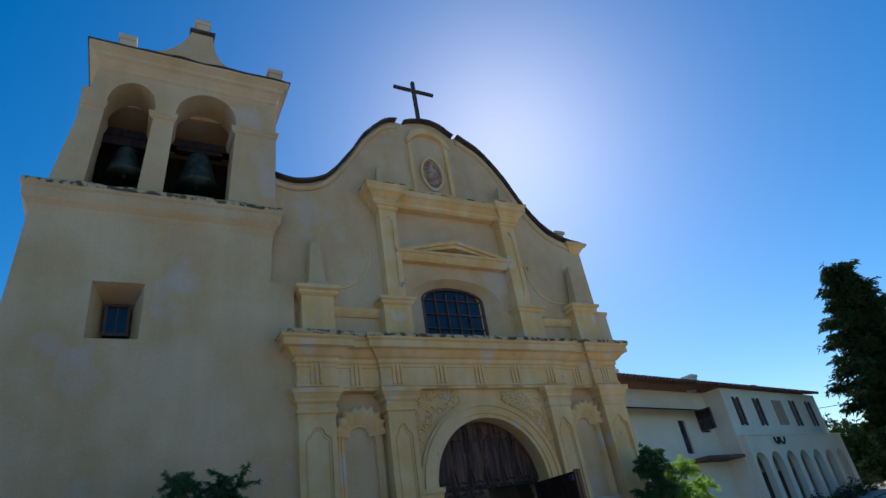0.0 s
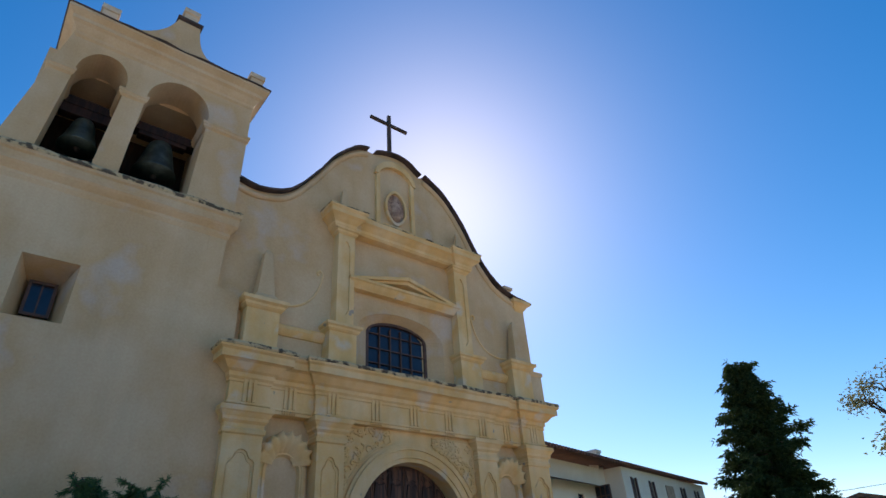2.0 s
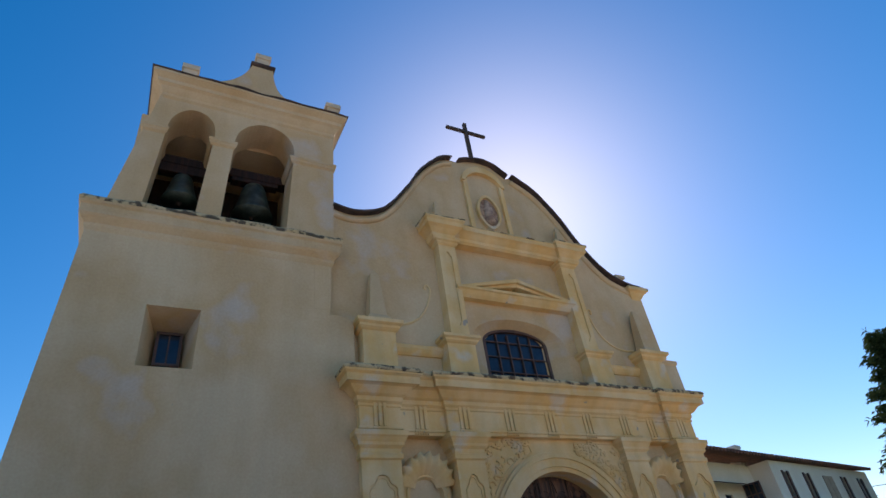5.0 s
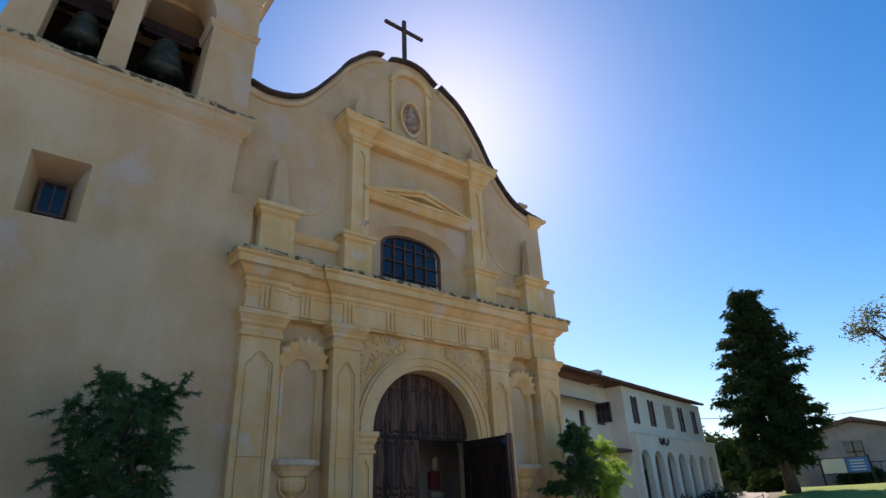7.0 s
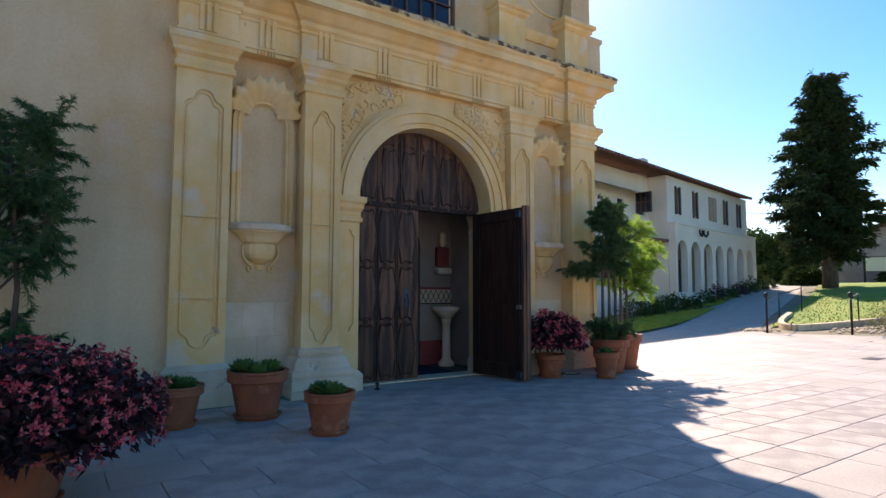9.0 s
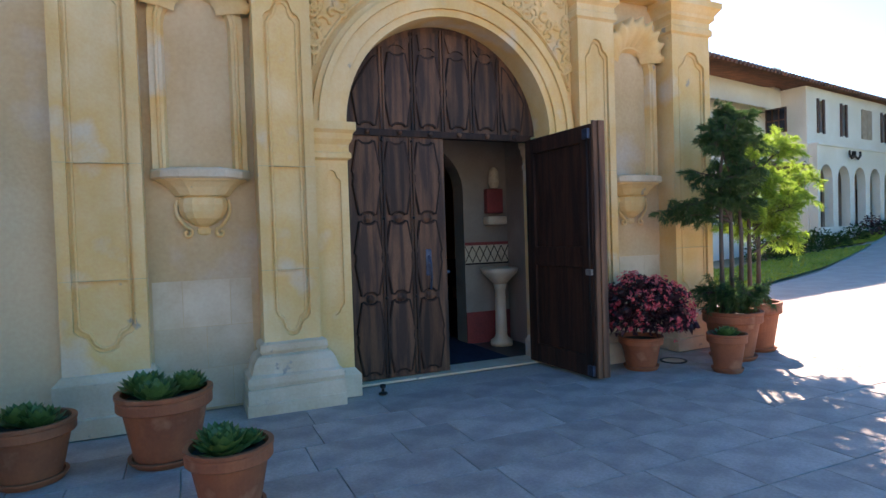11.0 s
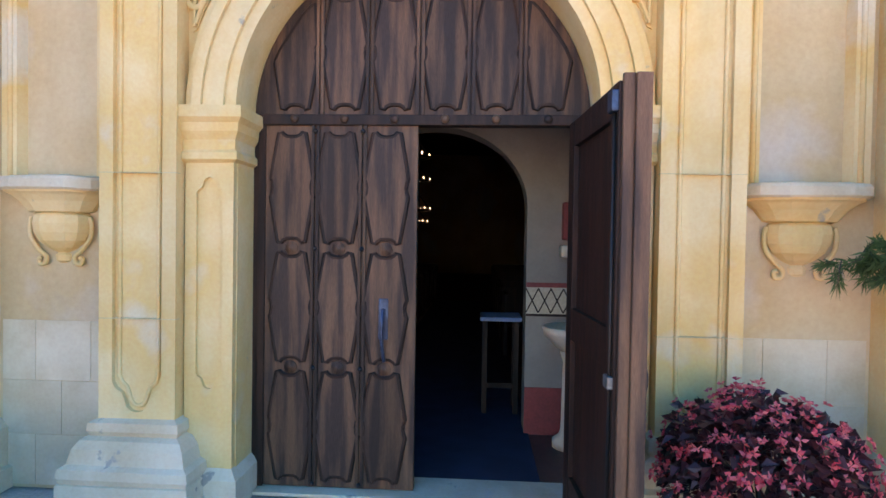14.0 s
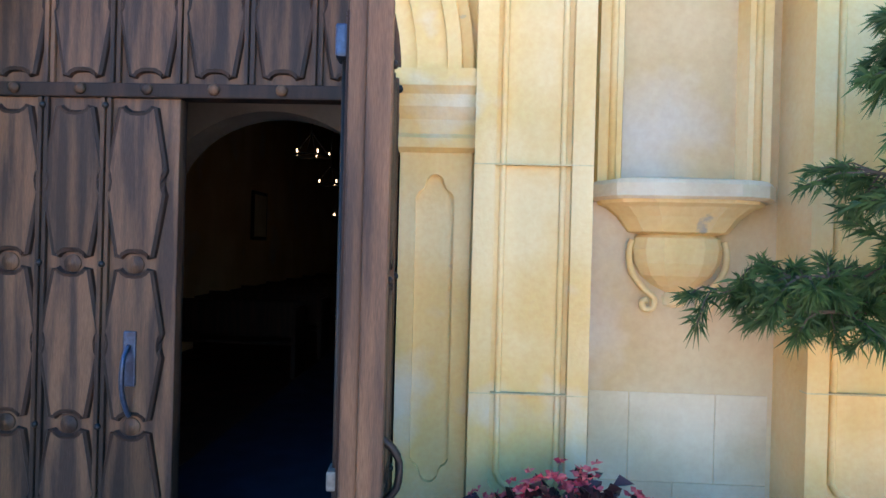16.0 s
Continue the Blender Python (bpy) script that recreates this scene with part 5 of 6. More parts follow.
fern_pine((-4.80, -0.9, 0.45), limbs, 2.05, 4, "dark green fern pine tree in a pot against the tower wall", M_NEEDLE, 3)
# right of the door
pot((1.76, -0.46, 0), 0.22, 0.34, "terracotta pot under a flowering plant by the door", saucer=True)
flowering((1.80, -0.46, 0.58), 0.46, 0.36, 6, "mound of pink flowers over maroon leaves in a terracotta pot", 2300, 1050)
pot((2.38, -0.98, 0), 0.185, 0.38, "terracotta pot with a low succulent on a saucer")
rosette((2.35, -1.0, 0.345), 0.145, 50)
rosette((2.45, -0.94, 0.345), 0.12, 51)
pot((2.92, -0.60, 0), 0.30, 0.52, "large terracotta pot holding a fern pine tree")
pot((3.50, -0.42, 0), 0.28, 0.56, "terracotta pot holding a bright green tree in sunlight")
limbs = [(1.05, -0.62, 0.34, 1.14, 0.22), (1.0, -0.45, 0.2, 1.08, 0.24), (1.1, -0.5, 0.1, 1.2, 0.2)]
rnd = random.Random(9)
for i in range(17):
    hz = 0.95 + 1.05 * i / 16
    a = i * 2.4 + 0.5
    rr = 0.36 * (0.5 + 0.5 * rnd.random()) * (1 - 0.5 * max(0, (hz - 1.4) / 0.9))
    limbs.append((hz, rr * math.cos(a), rr * math.sin(a), hz + 0.12 + 0.2 * rnd.random(), 0.24))
for i in range(7):
    a = i * 0.9
    limbs.append((0.1, 0.28 * math.cos(a), 0.28 * math.sin(a), 0.24, 0.24))
fern_pine((2.92, -0.60, 0.48), limbs, 2.05, 5, "fern pine tree with dark green drooping leaves in a pot", M_NEEDLE, 3)
limbs = [(0.75, 0.55, 0.1, 1.0, 0.28), (0.9, 0.85, -0.1, 1.45, 0.28), (1.1, 1.0, 0.05, 1.68, 0.26), (0.8, 0.75, 0.2, 1.2, 0.28), (0.6, 0.45, -0.2, 0.8, 0.28), (1.0, 0.5, -0.25, 1.3, 0.28)]
for i in range(14):
    hz = 0.7 + 1.0 * i / 13
    a = i * 2.4
    rr = 0.42 * (0.5 + 0.5 * rnd.random())
    limbs.append((hz, 0.18 + rr * math.cos(a), rr * math.sin(a), hz + 0.15 + 0.2 * rnd.random(), 0.26))
fern_pine((3.50, -0.42, 0.52), limbs, 1.8, 7, "fern pine tree in a pot, backlight put into its lime leaf colour", M_BACKLIT, 2)
# drain covers and the door stop
for x, y, r in ((2.28, -0.38, 0.14), (-2.32, -1.75, 0.12)):
    o = thing("drain_cover", "round metal drain cover set in the paving", "drain cover", (x, y, 0.002))
    part("cover_plate", lathe(bmesh.new(), [(r * 0.8, 0), (r * 0.8, 0.006), (r * 0.1, 0.007)], 28), M_PALE, o)
    part("cover_ring", lathe(bmesh.new(), [(r, 0), (r, 0.009), (r * 0.82, 0.009), (r * 0.82, 0.0)], 28), M_IRON, o)
ds = thing("door_stop", "small black iron door stop on the paving", "door stop", (-0.88, -0.02, 0.002))
part("foot", lathe(bmesh.new(), [(0.04, 0), (0.04, 0.012), (0.015, 0.02)], 16), M_IRON, ds)
part("stem", lathe(bmesh.new(), [(0.012, 0.015), (0.012, 0.05), (0.026, 0.06), (0.026, 0.085), (0.01, 0.09)], 14), M_IRON, ds)

# ---- cross on the gable ----
cr = thing("cross", "dark weathered iron cross on top of the gable", "cross", (-0.14, 0.45, 10.5))
part("upright", bm_box(-0.042, 0.042, -0.042, 0.042, 0.0, 1.52, 0.012), M_BARKDARK, cr)
part("arm", bm_box(-0.54, 0.54, -0.036, 0.036, 1.19, 1.265, 0.012), M_BARKDARK, cr)

# ---- rectory ----
U = Vector((0.984, 0.176, 0))
V = Vector((-0.176, 0.984, 0))
RO = Vector((22.42, 11.19, 1.35))
RM = Matrix(((U.x * 0.945, V.x, 0, RO.x), (U.y * 0.945, V.y, 0, RO.y), (0, 0, 1.018, RO.z), (0, 0, 0, 1)))
rect = thing("rectory", "two-storey off-white stucco building with arcade and clay tile roof", "building")
rect.matrix_basis = RM
L = 13.2
wins = [(0.9 + k * 2.45, 1.25 if k == 2 else 0.72) for k in range(5)]
holes = [[(x, 4.05), (x + w, 4.05), (x + w, 5.45), (x, 5.45)] for x, w in wins]
part("upper_wall", slab(bmesh.new(), [(0, 3.2), (L - 0.8, 3.2), (L - 0.8, 5.95), (0, 5.95)], 0.35, 0.65, holes), M_WHITE, rect)
arches = [arched(0.25 + k * 1.83, 0.25 + k * 1.83 + 1.3, -0.1, 1.95, 0.65, 14) for k in range(7)]
ol = [(0, -1.2), (L, -1.2), (L, 3.4), (0, 3.4)]
part("arcade_wall", slab(bmesh.new(), ol, 0.0, 0.35, arches), M_WHITE, rect)
part("arcade_top", bm_box(-0.02, L + 0.05, -0.06, 0.4, 3.4, 3.5, 0.02), M_WHITE, rect)
# Tan instead of white: the shade under the arches is in its colour.
part("arcade_back", bm_box(0, L, 2.6, 2.9, -1.3, 3.4), M_TAN_SHADE, rect)
for k in range(7):
    x = 0.45 + k * 1.83
    part("arcade_door", bm_box(x, x + 0.9, 2.54, 2.6, -0.3, 1.9, 0.01), M_FRAME, rect, "dark brown door under the arcade")
part("side_wall", bm_box(-0.1, 0.3, 0.36, 8, -1.3, 5.95), M_WHITE, rect)
part("side_wall", bm_box(L - 0.8, L - 0.5, 0.36, 8, -1.3, 5.95), M_WHITE, rect)
part("upper_floor", bm_box(0, L - 0.5, 0.36, 8, 3.3, 3.42), M_WHITE, rect)
bm = bmesh.new()
v = [bm.verts.new(c) for c in ((-9.8, 0.0, 5.98), (L - 0.3, 0.0, 5.98), (L - 0.3, 4.2, 7.0), (-9.8, 4.2, 7.0), (L - 0.3, 8.9, 5.9), (-9.8, 8.9, 5.9))]
bm.faces.new((v[0], v[1], v[2], v[3])), bm.faces.new((v[3], v[2], v[4], v[5]))
ex = bmesh.ops.solidify(bm, geom=bm.faces[:], thickness=0.16)
part("roof_plane", bm, M_ROOF, rect)
bm = bmesh.new()
for i in range(75):
    x = -9.7 + i * 0.302
    tube(bm, [(x, -0.05, 6.02), (x, 1.2, 6.33), (x, 4.2, 7.06)], 0.085, 6)
part("roof_tiles", bm, M_ROOF, rect, "rows of rounded clay tiles")
for i, ((x, w), h) in enumerate(zip(wins, holes)):
    wd = part("upper_window", bm_box(x - 0.03, x + w + 0.03, 0.5, 0.56, 4.02, 5.48), M_DARKGLASS, rect)
    if i == 2:
        for k in range(2):
            part("shutter", bm_box(x + 0.62 * k + 0.02, x + 0.62 * k + 0.60, 0.30, 0.36, 4.05, 5.45, 0.01), M_SHUTTER, wd, "pale brown wooden shutter")
    else:
        part("shutter", bm_box(x - 0.02, x + 0.16, 0.29, 0.36, 4.0, 5.5, 0.01), M_FRAME, wd, "dark brown shutter")
        part("shutter", bm_box(x + w - 0.16, x + w + 0.02, 0.29, 0.36, 4.0, 5.5, 0.01), M_FRAME, wd, "dark brown shutter")
# nearer wing, set back, with a lean-to roof
part("wing_wall", slab(bmesh.new(), [(-9.5, -1.3), (-0.1, -1.3), (-0.1, 5.95), (-9.5, 5.95)], 1.4, 1.7, [[(-1.5, 3.9), (-0.5, 3.9), (-0.5, 5.0), (-1.5, 5.0)], [(-3.6, 2.9), (-2.9, 2.9), (-2.9, 4.5), (-3.6, 4.5)]]), M_WHITE, rect)
bm = bmesh.new()
v = [bm.verts.new(c) for c in ((-9.5, 0.55, 4.75), (-1.5, 0.55, 4.75), (-1.5, 1.45, 5.1), (-9.5, 1.45, 5.1))]
bm.faces.new(v)
bmesh.ops.solidify(bm, geom=bm.faces[:], thickness=0.14)
part("lean_to_roof", bm, M_ROOF, rect)
part("wing_window", bm_box(-3.62, -2.88, 1.5, 1.55, 2.88, 4.52), M_DARKGLASS, rect)
part("wing_window", bm_box(-1.52, -0.48, 1.5, 1.55, 3.88, 5.02), M_DARKGLASS, rect)
cas = part("casement", bm_box(-1.55, -1.5, 0.55, 1.4, 3.95, 4.95), M_DARKGLASS, rect, "dark casement window swung open")
for k in range(4):
    part("casement_bar", bm_box(-1.575, -1.48, 0.55 + k * 0.27, 0.60 + k * 0.27, 3.95, 4.95), M_FRAME, cas)
for z in (3.93, 4.43, 4.92):
    part("casement_bar", bm_box(-1.575, -1.48, 0.55, 1.4, z, z + 0.05), M_FRAME, cas)
part("porch_roof", bm_box(-3.8, -0.1, 0.3, 1.45, 2.45, 2.6, 0.02), M_ROOF, rect)
for x, z in ((-6.0, 6.75), (2.2, 6.9), (9.9, 6.6)):
    c = part("chimney", bm_box(x - 0.3, x + 0.3, 2.6, 3.2, 6.3, z + 0.45), M_WHITE, rect)
    part("chimney_cap", bm_box(x - 0.36, x + 0.36, 2.54, 3.26, z + 0.45, z + 0.62, 0.03), M_WHITE, c)
lamp = part("wall_lantern", bm_box(3.6, 3.75, -0.16, 0.0, 3.0, 3.3, 0.03), M_IRON, rect, "black iron wall lantern bracket")
for s in (-1, 1):
    bm = bmesh.new()
    tube(bm, [(3.68, -0.1, 3.1), (3.68 + s * 0.35, -0.12, 2.95), (3.68 + s * 0.6, -0.12, 3.1), (3.68 + s * 0.62, -0.12, 3.3)], 0.05, 6)
    part("lantern_arm", bm, M_IRON, lamp)

# low hedges and flowers before the arcade
def bush(at, rx, ry, rz, seed, mat, label, n=900, size=0.12, name="shrub", group="shrubs"):
    o = thing(name, label, "shrub", at, group)
    rng = random.Random(seed)
    seeds = []
    for i in range(n):
        u, a = rng.uniform(-0.2, 1), rng.random() * 6.283
        k = math.sqrt(max(0, 1 - u * u))
        out = Vector((k * math.cos(a), k * math.sin(a), u))
        d = rng.uniform(0.5, 1.0) * (1 + 0.3 * noise.noise(out * 2 + Vector((seed, 1, 0))))
        seeds.append(((out.x * rx * d, out.y * ry * d, out.z * rz * d), out + Vector((rng.gauss(0, 0.7), rng.gauss(0, 0.7), rng.gauss(0, 0.5)))))
    leafage("leaves", seeds, size, size * 0.5, mat, o, seed)
    bm = bmesh.new()
    for i in range(7):
        a = i * 0.9
        tube(bm, [(0, 0, -0.05), (0.4 * rx * math.cos(a), 0.4 * ry * math.sin(a), rz * 0.6)], 0.015, 4, 0.5)
    part("stems", bm, M_BARK, o)
    return o


def near_rectory(s, off):
    p = RM @ Vector((s, -off, 0))
    return (p.x, p.y, rise(p.x, p.y) + 0.05)


for k in range(8):
    bush(near_rectory(0.1 + k * 1.83, 0.7), 0.65, 0.5, 0.5 + 0.2 * (k % 3), 60 + k, M_MAROON if k in (2, 4) else M_GREENS, "low clipped shrub before the arcade", 500, 0.14)
for k in range(4):
    bush(near_rectory(-1 - k * 1.5, 0.4), 0.8, 0.6, 0.8, 80 + k, M_GREENS, "green shrub by the building wall", 500, 0.16)
# ---- trees and far things ----
def conifer(at, h, r, seed, label):
    t = thing("conifer", label, "tree", at)
    rng = random.Random(seed)
    part("trunk", tube(bmesh.new(), [(0, 0, -0.2), (0.1, 0, h * 0.3), (0, 0.1, h * 0.7), (0.15, 0, h * 0.99)], 0.45, 10, 0.08), M_BARK, t, smooth=True)
    bm = bmesh.new()
    seeds = []
    for i in range(120):
        z = h * (0.13 + 0.86 * (i / 119) ** 0.9)
        u = z / h
        env = r * (1.0 if u < 0.42 else 1.0 - 0.84 * ((u - 0.42) / 0.58) ** 1.35) * (0.62 + 0.38 * min(1, (u - 0.1) / 0.2))
        env = max(env, 0.25)
        a = i * 2.399 + rng.uniform(-0.3, 0.3)
        ln = env * (rng.uniform(0.62, 1.14) if u < 0.5 else rng.uniform(0.45, 1.3))
        end = Vector((math.cos(a) * ln, math.sin(a) * ln, z + 0.12 * ln * (1 if u > 0.6 else -0.4)))
        b = Vector((0, 0, z))
        tube(bm, [b, b.lerp(end, 0.5) + Vector((0, 0, 0.15)), end], 0.06, 4, 0.3, False)
        for j in range(int((46 + 92 * ln) * (1.0 if u < 0.5 else 0.75))):
            w = rng.uniform(0.2, 1.03)
            c = b.lerp(end, w) + Vector((rng.gauss(0, 0.18), rng.gauss(0, 0.18), rng.gauss(-0.05, 0.16)))
            for q in range(3):
                seeds.append((c, Vector((math.cos(a) + rng.gauss(0, 0.8), math.sin(a) + rng.gauss(0, 0.8), rng.gauss(-0.1, 0.5)))))
    # the wind-bent tip
    for i in range(260):
        w = rng.random()
        c = Vector((-0.3 + 2.1 * w * 0.42, -1.0 * w * 0.8, h * (0.965 + 0.03 * w))) + Vector((rng.gauss(0, 0.2), rng.gauss(0, 0.2), rng.gauss(0, 0.12)))
        seeds.append((c, Vector((1 + rng.gauss(0, 0.5), -1 + rng.gauss(0, 0.5), rng.gauss(0, 0.3)))))
    part("limbs", bm, M_BARK, t)
    leafage("crown", seeds, 0.33, 0.10, M_CONIFER, t, seed, 0.2)
    return t


cx, cy = 34.2, 8.8
conifer((cx, cy, rise(cx, cy)), 12.9, 2.8, 2, "tall dense dark green conifer on the lawn")


def bare_tree(at, h, seed, label):
    t = thing("gnarled_tree", label, "tree", at)
    rng = random.Random(seed)
    bm = bmesh.new()
    seeds = []

    def grow(p, d, ln, r, depth):
        q = p + d * ln
        m = p.lerp(q, 0.5) + Vector((rng.gauss(0, 0.1), rng.gauss(0, 0.1), rng.gauss(0, 0.08))) * ln
        tube(bm, [p, m, q], r, 6, 0.65)
        if depth == 0:
            for k in range(70):
                seeds.append((q + Vector((rng.gauss(0, 0.3), rng.gauss(0, 0.3), rng.gauss(0, 0.22))), Vector((rng.gauss(0, 1), rng.gauss(0, 1), rng.gauss(0.2, 0.7)))))
            return
        for k in range(3):
            grow(q, (d + Vector((rng.gauss(0, 0.6), rng.gauss(0, 0.6), rng.gauss(0.0, 0.35)))).normalized(), ln * rng.uniform(0.6, 0.85), r * 0.62, depth - 1)

    grow(Vector((0, 0, -0.2)), Vector((-0.25, 0.1, 1)).normalized(), h * 0.33, 0.32, 4)
    part("trunk", bm, M_BARK, t, smooth=True)
    leafage("leaves", seeds, 0.2, 0.1, M_SHRUB, t, seed)
    return t


bare_tree((30.3, -1.4, rise(30.3, 0)), 10.6, 5, "gnarled spreading tree with sparse grey-brown leaves")
for i, (x, y, rx, rz, m) in enumerate(((44, 17, 3.0, 4.0, M_GREENS), (50, 22, 4, 5, M_GREENS), (41.5, 15.8, 1.6, 1.4, M_GREENS), (47, 9, 1.5, 1.2, M_GREENS), (38.5, 12.0, 1.2, 1.0, M_GREENS), (62, 6, 4, 5.0, M_SHRUB), (66, -2, 5, 6.0, M_SHRUB), (56, 27, 5, 6.5, M_GREENS))):
    bush((x, y, rise(x, y)), rx, rx, rz, 90 + i, m, "dense green tree clump beyond the lawn", 7000, 0.5, "tree_clump", "far trees")
# shrubs and a spiky plant by the railing
bush((*out(12.2, -1.5), 0.02), 1.0, 0.9, 0.95, 120, M_SHRUB, "rounded dry grey-brown shrub beside the railing", 2600, 0.07)
bush((*out(13.1, -1.9), 0.04), 1.05, 1.0, 0.85, 121, M_SHRUB, "low dry brown shrub by the path", 2200, 0.07)
bush((*out(13.0, -2.6), 0.02), 0.5, 0.5, 0.45, 122, M_SHRUB, "small dry shrub by the paving", 1500, 0.06)
bush((*out(15.5, -2.2), 0.2), 1.2, 1.2, 1.45, 123, M_GREENS, "green leafy shrub behind the spiky plant", 1800, 0.13)
fl = thing("flax_plant", "spiky yellow-green flax plant with long blades", "plant", (*out(14.0, -2.4), 0.08))
rnd = random.Random(31)
bm = bmesh.new()
for i in range(90):
    a, e, ln = rnd.random() * 6.283, radians(rnd.uniform(40, 88)), rnd.uniform(1.1, 2.2)
    way = Vector((math.cos(a) * math.cos(e), math.sin(a) * math.cos(e), math.sin(e)))
    side = Vector((-math.sin(a), math.cos(a), 0)) * 0.03
    p0, p1 = Vector((0, 0, 0)), way * ln * 0.6
    p2 = way * ln - Vector((0, 0, 0.25 * math.cos(e) * ln))
    v = [bm.verts.new(c) for c in (p0 - side, p0 + side, p1 + side, p1 - side, p2)]
    bm.faces.new((v[0], v[1], v[2], v[3])), bm.faces.new((v[3], v[2], v[4]))
part("blades", bm, M_FLAX, fl)

# second building behind the conifer
B2 = Matrix.Translation((48.0, 9.0, 1.9)) @ Matrix.Rotation(radians(-62), 4, "Z")
cot = thing("cottage", "single-storey stucco house, shade put into its tan walls, low clay roof", "building")
cot.matrix_basis = B2
# The tan colour holds the shade on the cottage's front.
part("wall", slab(bmesh.new(), [(-4.6, -0.5), (4.6, -0.5), (4.6, 3.5), (0, 4.6), (-4.6, 3.5)], 0.0, 0.3, [[(-0.9, 1.6), (0.35, 1.6), (0.35, 3.2), (-0.9, 3.2)]]), M_TAN_SHADE, cot)
part("wall", bm_box(-4.6, -4.3, 0.3, 9, -0.5, 3.5), M_TAN_SHADE, cot)
part("wall", bm_box(4.3, 4.6, 0.3, 9, -0.5, 3.5), M_TAN_SHADE, cot)
part("roof", prism([(-5.3, 3.35), (0, 4.65), (5.3, 3.35), (5.3, 3.55), (0, 4.95), (-5.3, 3.55)], -0.5, 9.2), M_ROOF, cot)
w = part("window", bm_box(-0.95, 0.4, 0.14, 0.2, 1.55, 3.25), M_DARKGLASS, cot)
for x in (-0.93, -0.28, 0.36):
    part("window_bar", bm_box(x - 0.04, x + 0.04, 0.06, 0.14, 1.55, 3.25), M_FRAME, w)
part("window_bar", bm_box(-0.95, 0.4, 0.06, 0.14, 2.36, 2.44), M_FRAME, w)
sg = thing("notice_board", "blue and white notice board on dark posts", "notice board", (43.4, 8.7, rise(43, 8)))
sg.rotation_euler = (0, 0, radians(-64))
for x in (-1.5, 1.5):
    part("post", bm_box(x - 0.06, x + 0.06, -0.06, 0.06, 0, 1.95), M_IRON, sg)
part("frame", bm_box(-1.5, 1.5, -0.05, 0.05, 0.75, 1.85, 0.02), M_FRAME, sg)
part("blue_panel", bm_box(0.1, 1.42, -0.08, -0.05, 0.82, 1.78), M_SIGNBLUE, sg, "bright blue notice panel")
part("white_panel", bm_box(-1.42, 0.02, -0.08, -0.05, 0.82, 1.78), M_WHITE, sg)
for k in range(4):
    part("text_bar", bm_box(0.3, 1.2, -0.088, -0.08, 0.95 + k * 0.2, 1.03 + k * 0.2), M_WHITE, sg)
fence = thing("garden_fence", "dark iron garden fence before the house", "fence", (45.4, 4.6, rise(44, 5)))
fence.rotation_euler = (0, 0, radians(-64))
for k in range(13):
    part("post", bm_box(-3 + k * 0.5, -2.95 + k * 0.5, -0.025, 0.025, 0, 1.5), M_IRON, fence)
for z in (0.2, 1.4):
    part("rail", bm_box(-3.0, 3.05, -0.02, 0.02, z, z + 0.06), M_IRON, fence)
# wall and parked car at the path's end
tagged(part("garden_wall", bm_box(41.5, 62, 20.6, 21.0, 1.3, 3.7), M_WHITE), "long pale garden wall at the end of the path", "wall", kind="structure")
# hills
def hills(name, dist, az0, az1, base, amp, mat, seed, label):
    bm = bmesh.new()
    n = 90
    lo, hi = [], []
    for i in range(n + 1):
        a = radians(az0 + (az1 - az0) * i / n)
        x, y = dist * math.sin(a), dist * math.cos(a)
        e = base + amp * noise.noise((i * 0.09 + seed, seed, 0)) + amp * 0.3 * noise.noise((i * 0.5, seed, 2))
        lo.append(bm.verts.new((x * 0.9, y * 0.9, -2)))
        hi.append(bm.verts.new((x, y, dist * math.tan(radians(max(0.3, e))))))
    far = [bm.verts.new((v.co.x * 1.3, v.co.y * 1.3, -2)) for v in hi]
    for i in range(n):
        bm.faces.new((lo[i], lo[i + 1], hi[i + 1], hi[i]))
        bm.faces.new((hi[i], hi[i + 1], far[i + 1], far[i]))
    bmesh.ops.recalc_face_normals(bm, faces=bm.faces)
    tagged(part(name, bm, mat, smooth=True), label, "hills", kind="structure")


hills("backdrop", 900, 20, 160, 3.2, 1.6, M_HILL, 3.0, "distant wooded hills under the sky")

# ---- inside the church ----
fontw = thing("holy_water_font", "pale stone holy water font on a column", "font", (1.16, 1.38, 0.012))
part("basin", lathe(bmesh.new(), [(0.07, 0.78), (0.12, 0.82), (0.22, 0.92), (0.24, 0.98), (0.22, 0.99), (0.18, 0.94), (0.02, 0.92)], 28), M_PALE, fontw, smooth=True)
part("column", lathe(bmesh.new(), [(0.14, 0), (0.14, 0.06), (0.09, 0.1), (0.075, 0.14), (0.065, 0.7), (0.09, 0.78)], 20), M_PALE, fontw, smooth=True)
br = thing("wall_shrine", "small carved wall bracket with a red cloth and dark figure", "shrine", (1.22, 1.645, 1.5))
part("bracket", bm_box(-0.14, 0.14, -0.16, 0.0, 0.05, 0.16, 0.03), M_PALE, br)
part("red_cloth", bm_box(-0.12, 0.12, -0.1, 0.0, 0.2, 0.52, 0.02), M_RED, br)
part("glass_lantern", lathe(bmesh.new(), [(0.05, 0.53), (0.07, 0.6), (0.06, 0.75), (0.02, 0.8)], 14, (0, -0.07, 0)), M_CREAM, br)
tb = thing("side_table", "small dark wooden table with a pale blue top inside the arch", "table", (0.62, 2.35, 0.012))
part("tabletop", bm_box(-0.2, 0.2, -0.2, 0.2, 0.90, 0.94, 0.01), M_BLUETOP, tb, "pale blue tabletop")
for x in (-0.15, 0.15):
    for y in (-0.15, 0.15):
        part("leg", bm_box(x - 0.025, x + 0.025, y - 0.025, y + 0.025, 0, 0.90, 0.005), M_WOOD_D, tb)
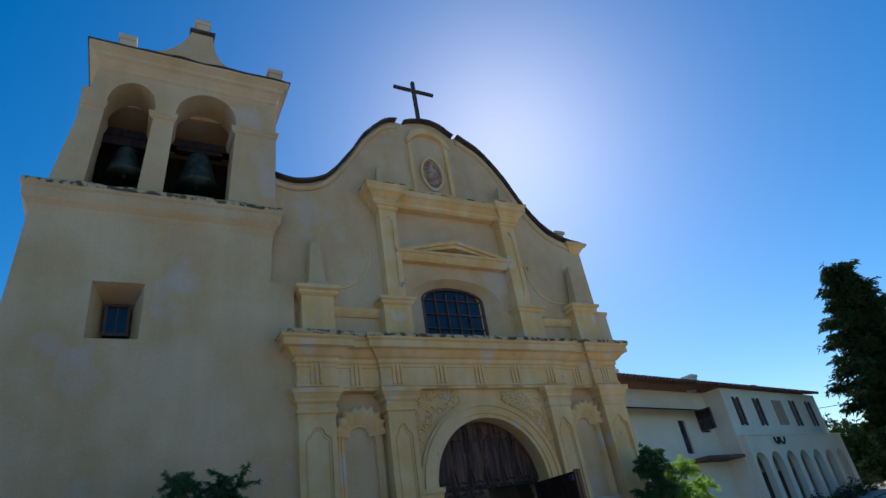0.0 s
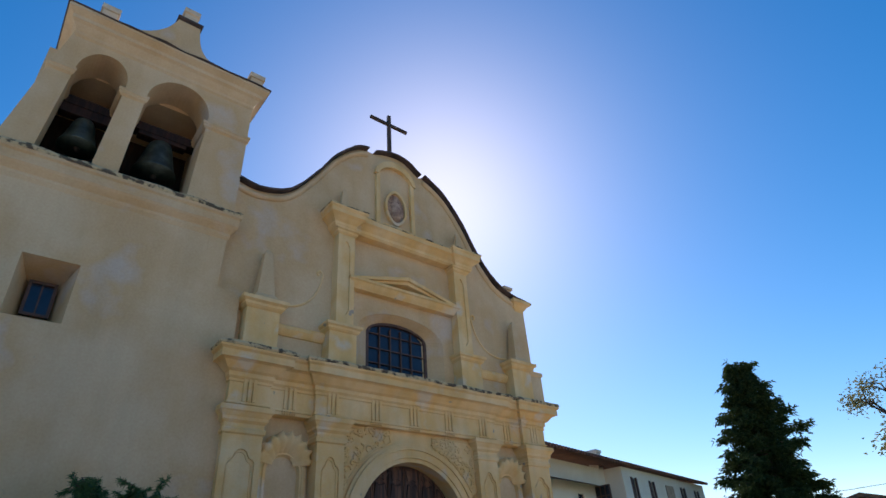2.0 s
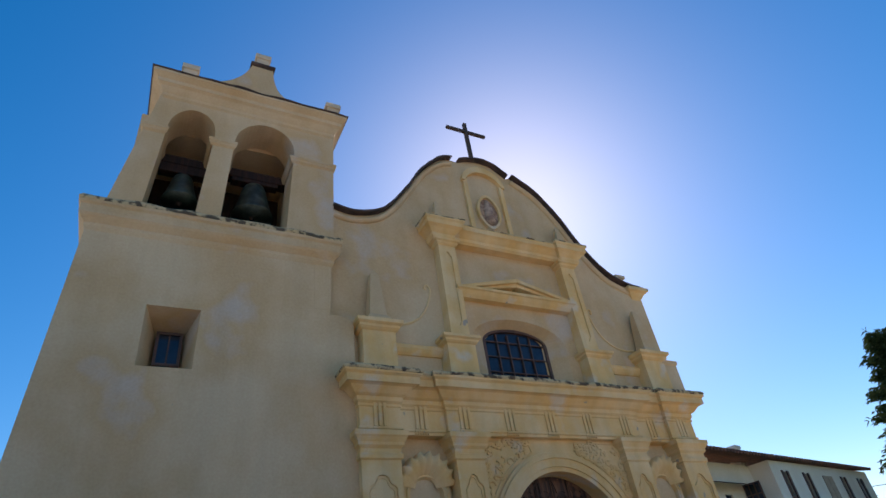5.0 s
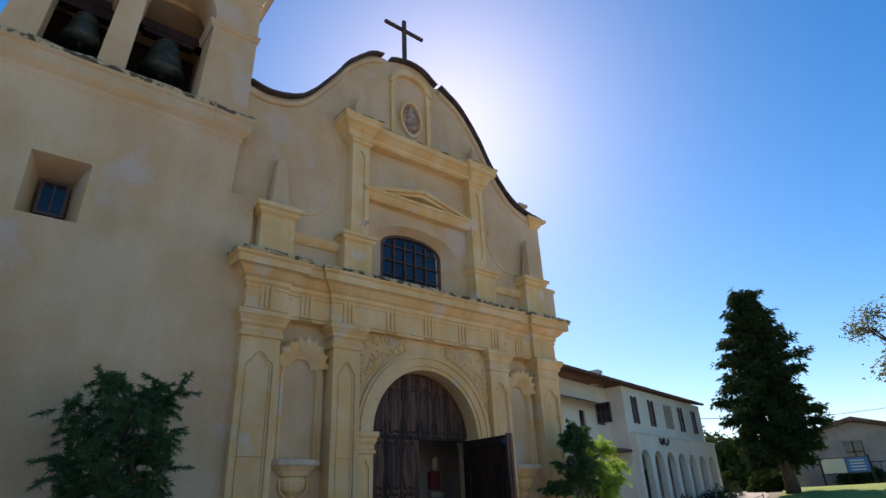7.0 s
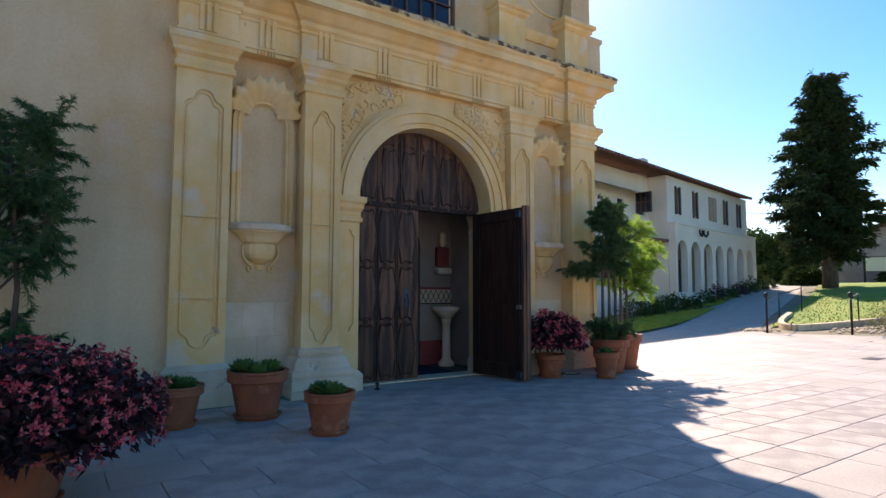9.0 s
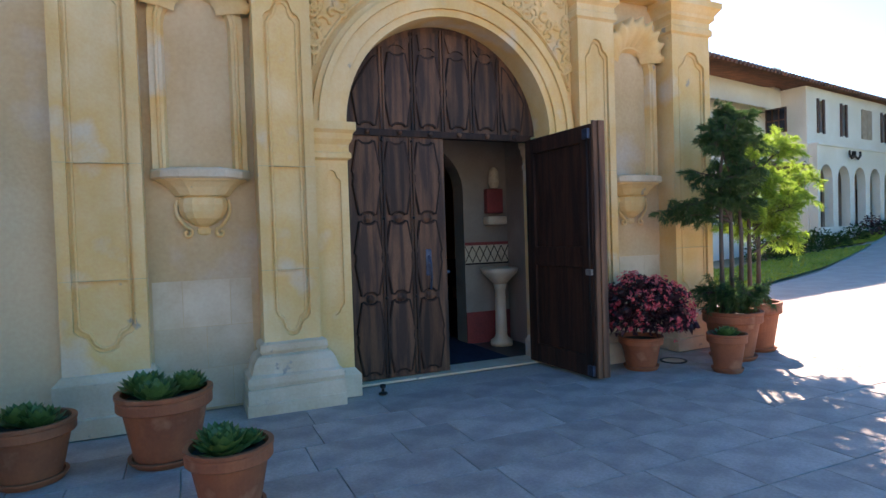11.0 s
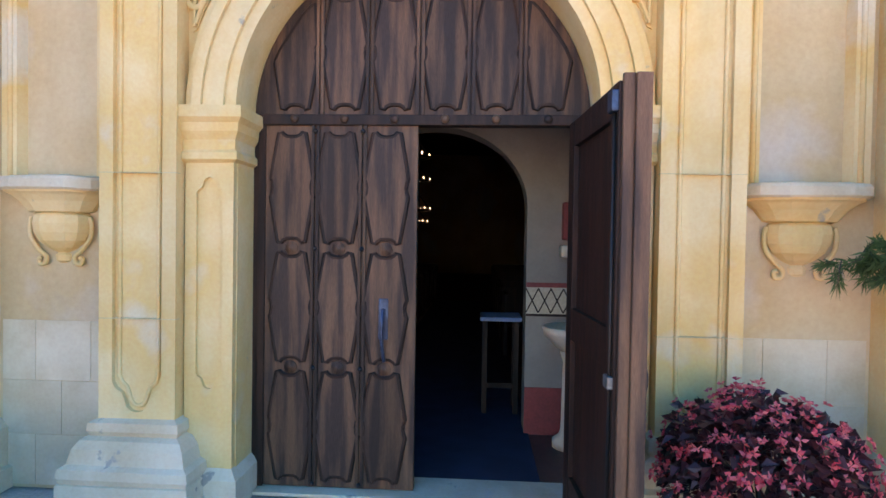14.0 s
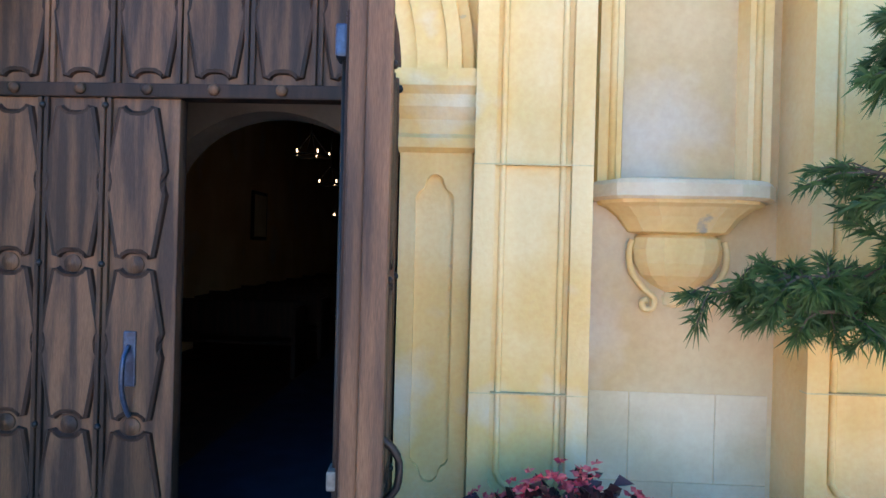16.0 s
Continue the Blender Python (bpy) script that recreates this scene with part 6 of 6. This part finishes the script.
part("stretcher", bm_box(-0.15, 0.15, -0.15, -0.11, 0.25, 0.30), M_WOOD_D, tb)


def chandelier(at):
    c = thing("chandelier", "dark iron chandelier with small lit bulbs", "chandelier", at, "chandeliers in the nave")
    bm = bmesh.new()
    ring = [(0.21 * math.cos(k * 0.524), 0.21 * math.sin(k * 0.524), 0) for k in range(13)]
    tube(bm, ring, 0.015, 6)
    part("ring", bm, M_IRON, c)
    for k in range(0, 12, 3):
        part("spoke", tube(bmesh.new(), [ring[k], (0, 0, 0.28)], 0.008, 4), M_IRON, c)
    part("chain", tube(bmesh.new(), [(0, 0, 0.28), (0, 0, 5.59 - at[2])], 0.01, 5), M_IRON, c)
    for k in range(5):
        a = k * 1.2566 + 0.3
        part("bulb", lathe(bmesh.new(), [(0.004, 0.0), (0.009, 0.015), (0.008, 0.032), (0.002, 0.042)], 8, (0.21 * math.cos(a), 0.21 * math.sin(a), 0.014)), M_BULB, c, "glowing candle bulb")


for x, y, z in ((-0.50, 4.5, 2.80), (-0.62, 6.0, 2.62), (-0.74, 7.5, 2.22), (-0.92, 9.0, 2.02)):
    chandelier((x, y, z))
pf = thing("framed_picture", "dim framed picture on the nave wall", "picture", (-2.98, 9.5, 1.8))
part("frame", bm_box(0, 0.05, -0.4, 0.4, 0, 1.0, 0.01), M_WOOD_D, pf)
part("canvas", bm_box(0.05, 0.06, -0.33, 0.33, 0.07, 0.93), M_CREAM, pf)
for s in (-1, 1):
    for k in range(7):
        y = 5.0 + k * 1.3
        pw = thing("pew", "dark wooden church pew", "pew", (s * 1.75, y, 0.012), "pews in the nave")
        part("seat", bm_box(-0.95, 0.95, 0, 0.4, 0.42, 0.46, 0.01), M_WOOD_D, pw)
        part("backrest", bm_box(-0.95, 0.95, 0.38, 0.42, 0.44, 0.95, 0.01), M_WOOD_D, pw)
        for x in (-0.95, 0.95):
            part("end_panel", bm_box(x - 0.03, x + 0.03, -0.05, 0.45, 0, 0.9, 0.01), M_WOOD_D, pw)

pl = thing("planter_wall", "low white plastered planter wall at the plaza edge", "planter", (*out(14.6, -3.4), 0.0))
pl.rotation_euler = (0, 0, radians(-25))
part("front", bm_box(-0.2, 2.6, -0.15, 0.15, -0.05, 0.75, 0.03), M_WHITE, pl)
part("coping", bm_box(-0.25, 2.65, -0.2, 0.2, 0.75, 0.82, 0.02), M_WHITE, pl)

cable = tagged(part("overhead_cable", tube(bmesh.new(), [(33.0, 14.5, 6.6), (42.0, 13.0, 7.0), (52.0, 11.0, 7.6), (70.0, 4.0, 9.5)], 0.022, 5), M_IRON), "thin dark overhead cable above the lawn", "cable", kind="structure")
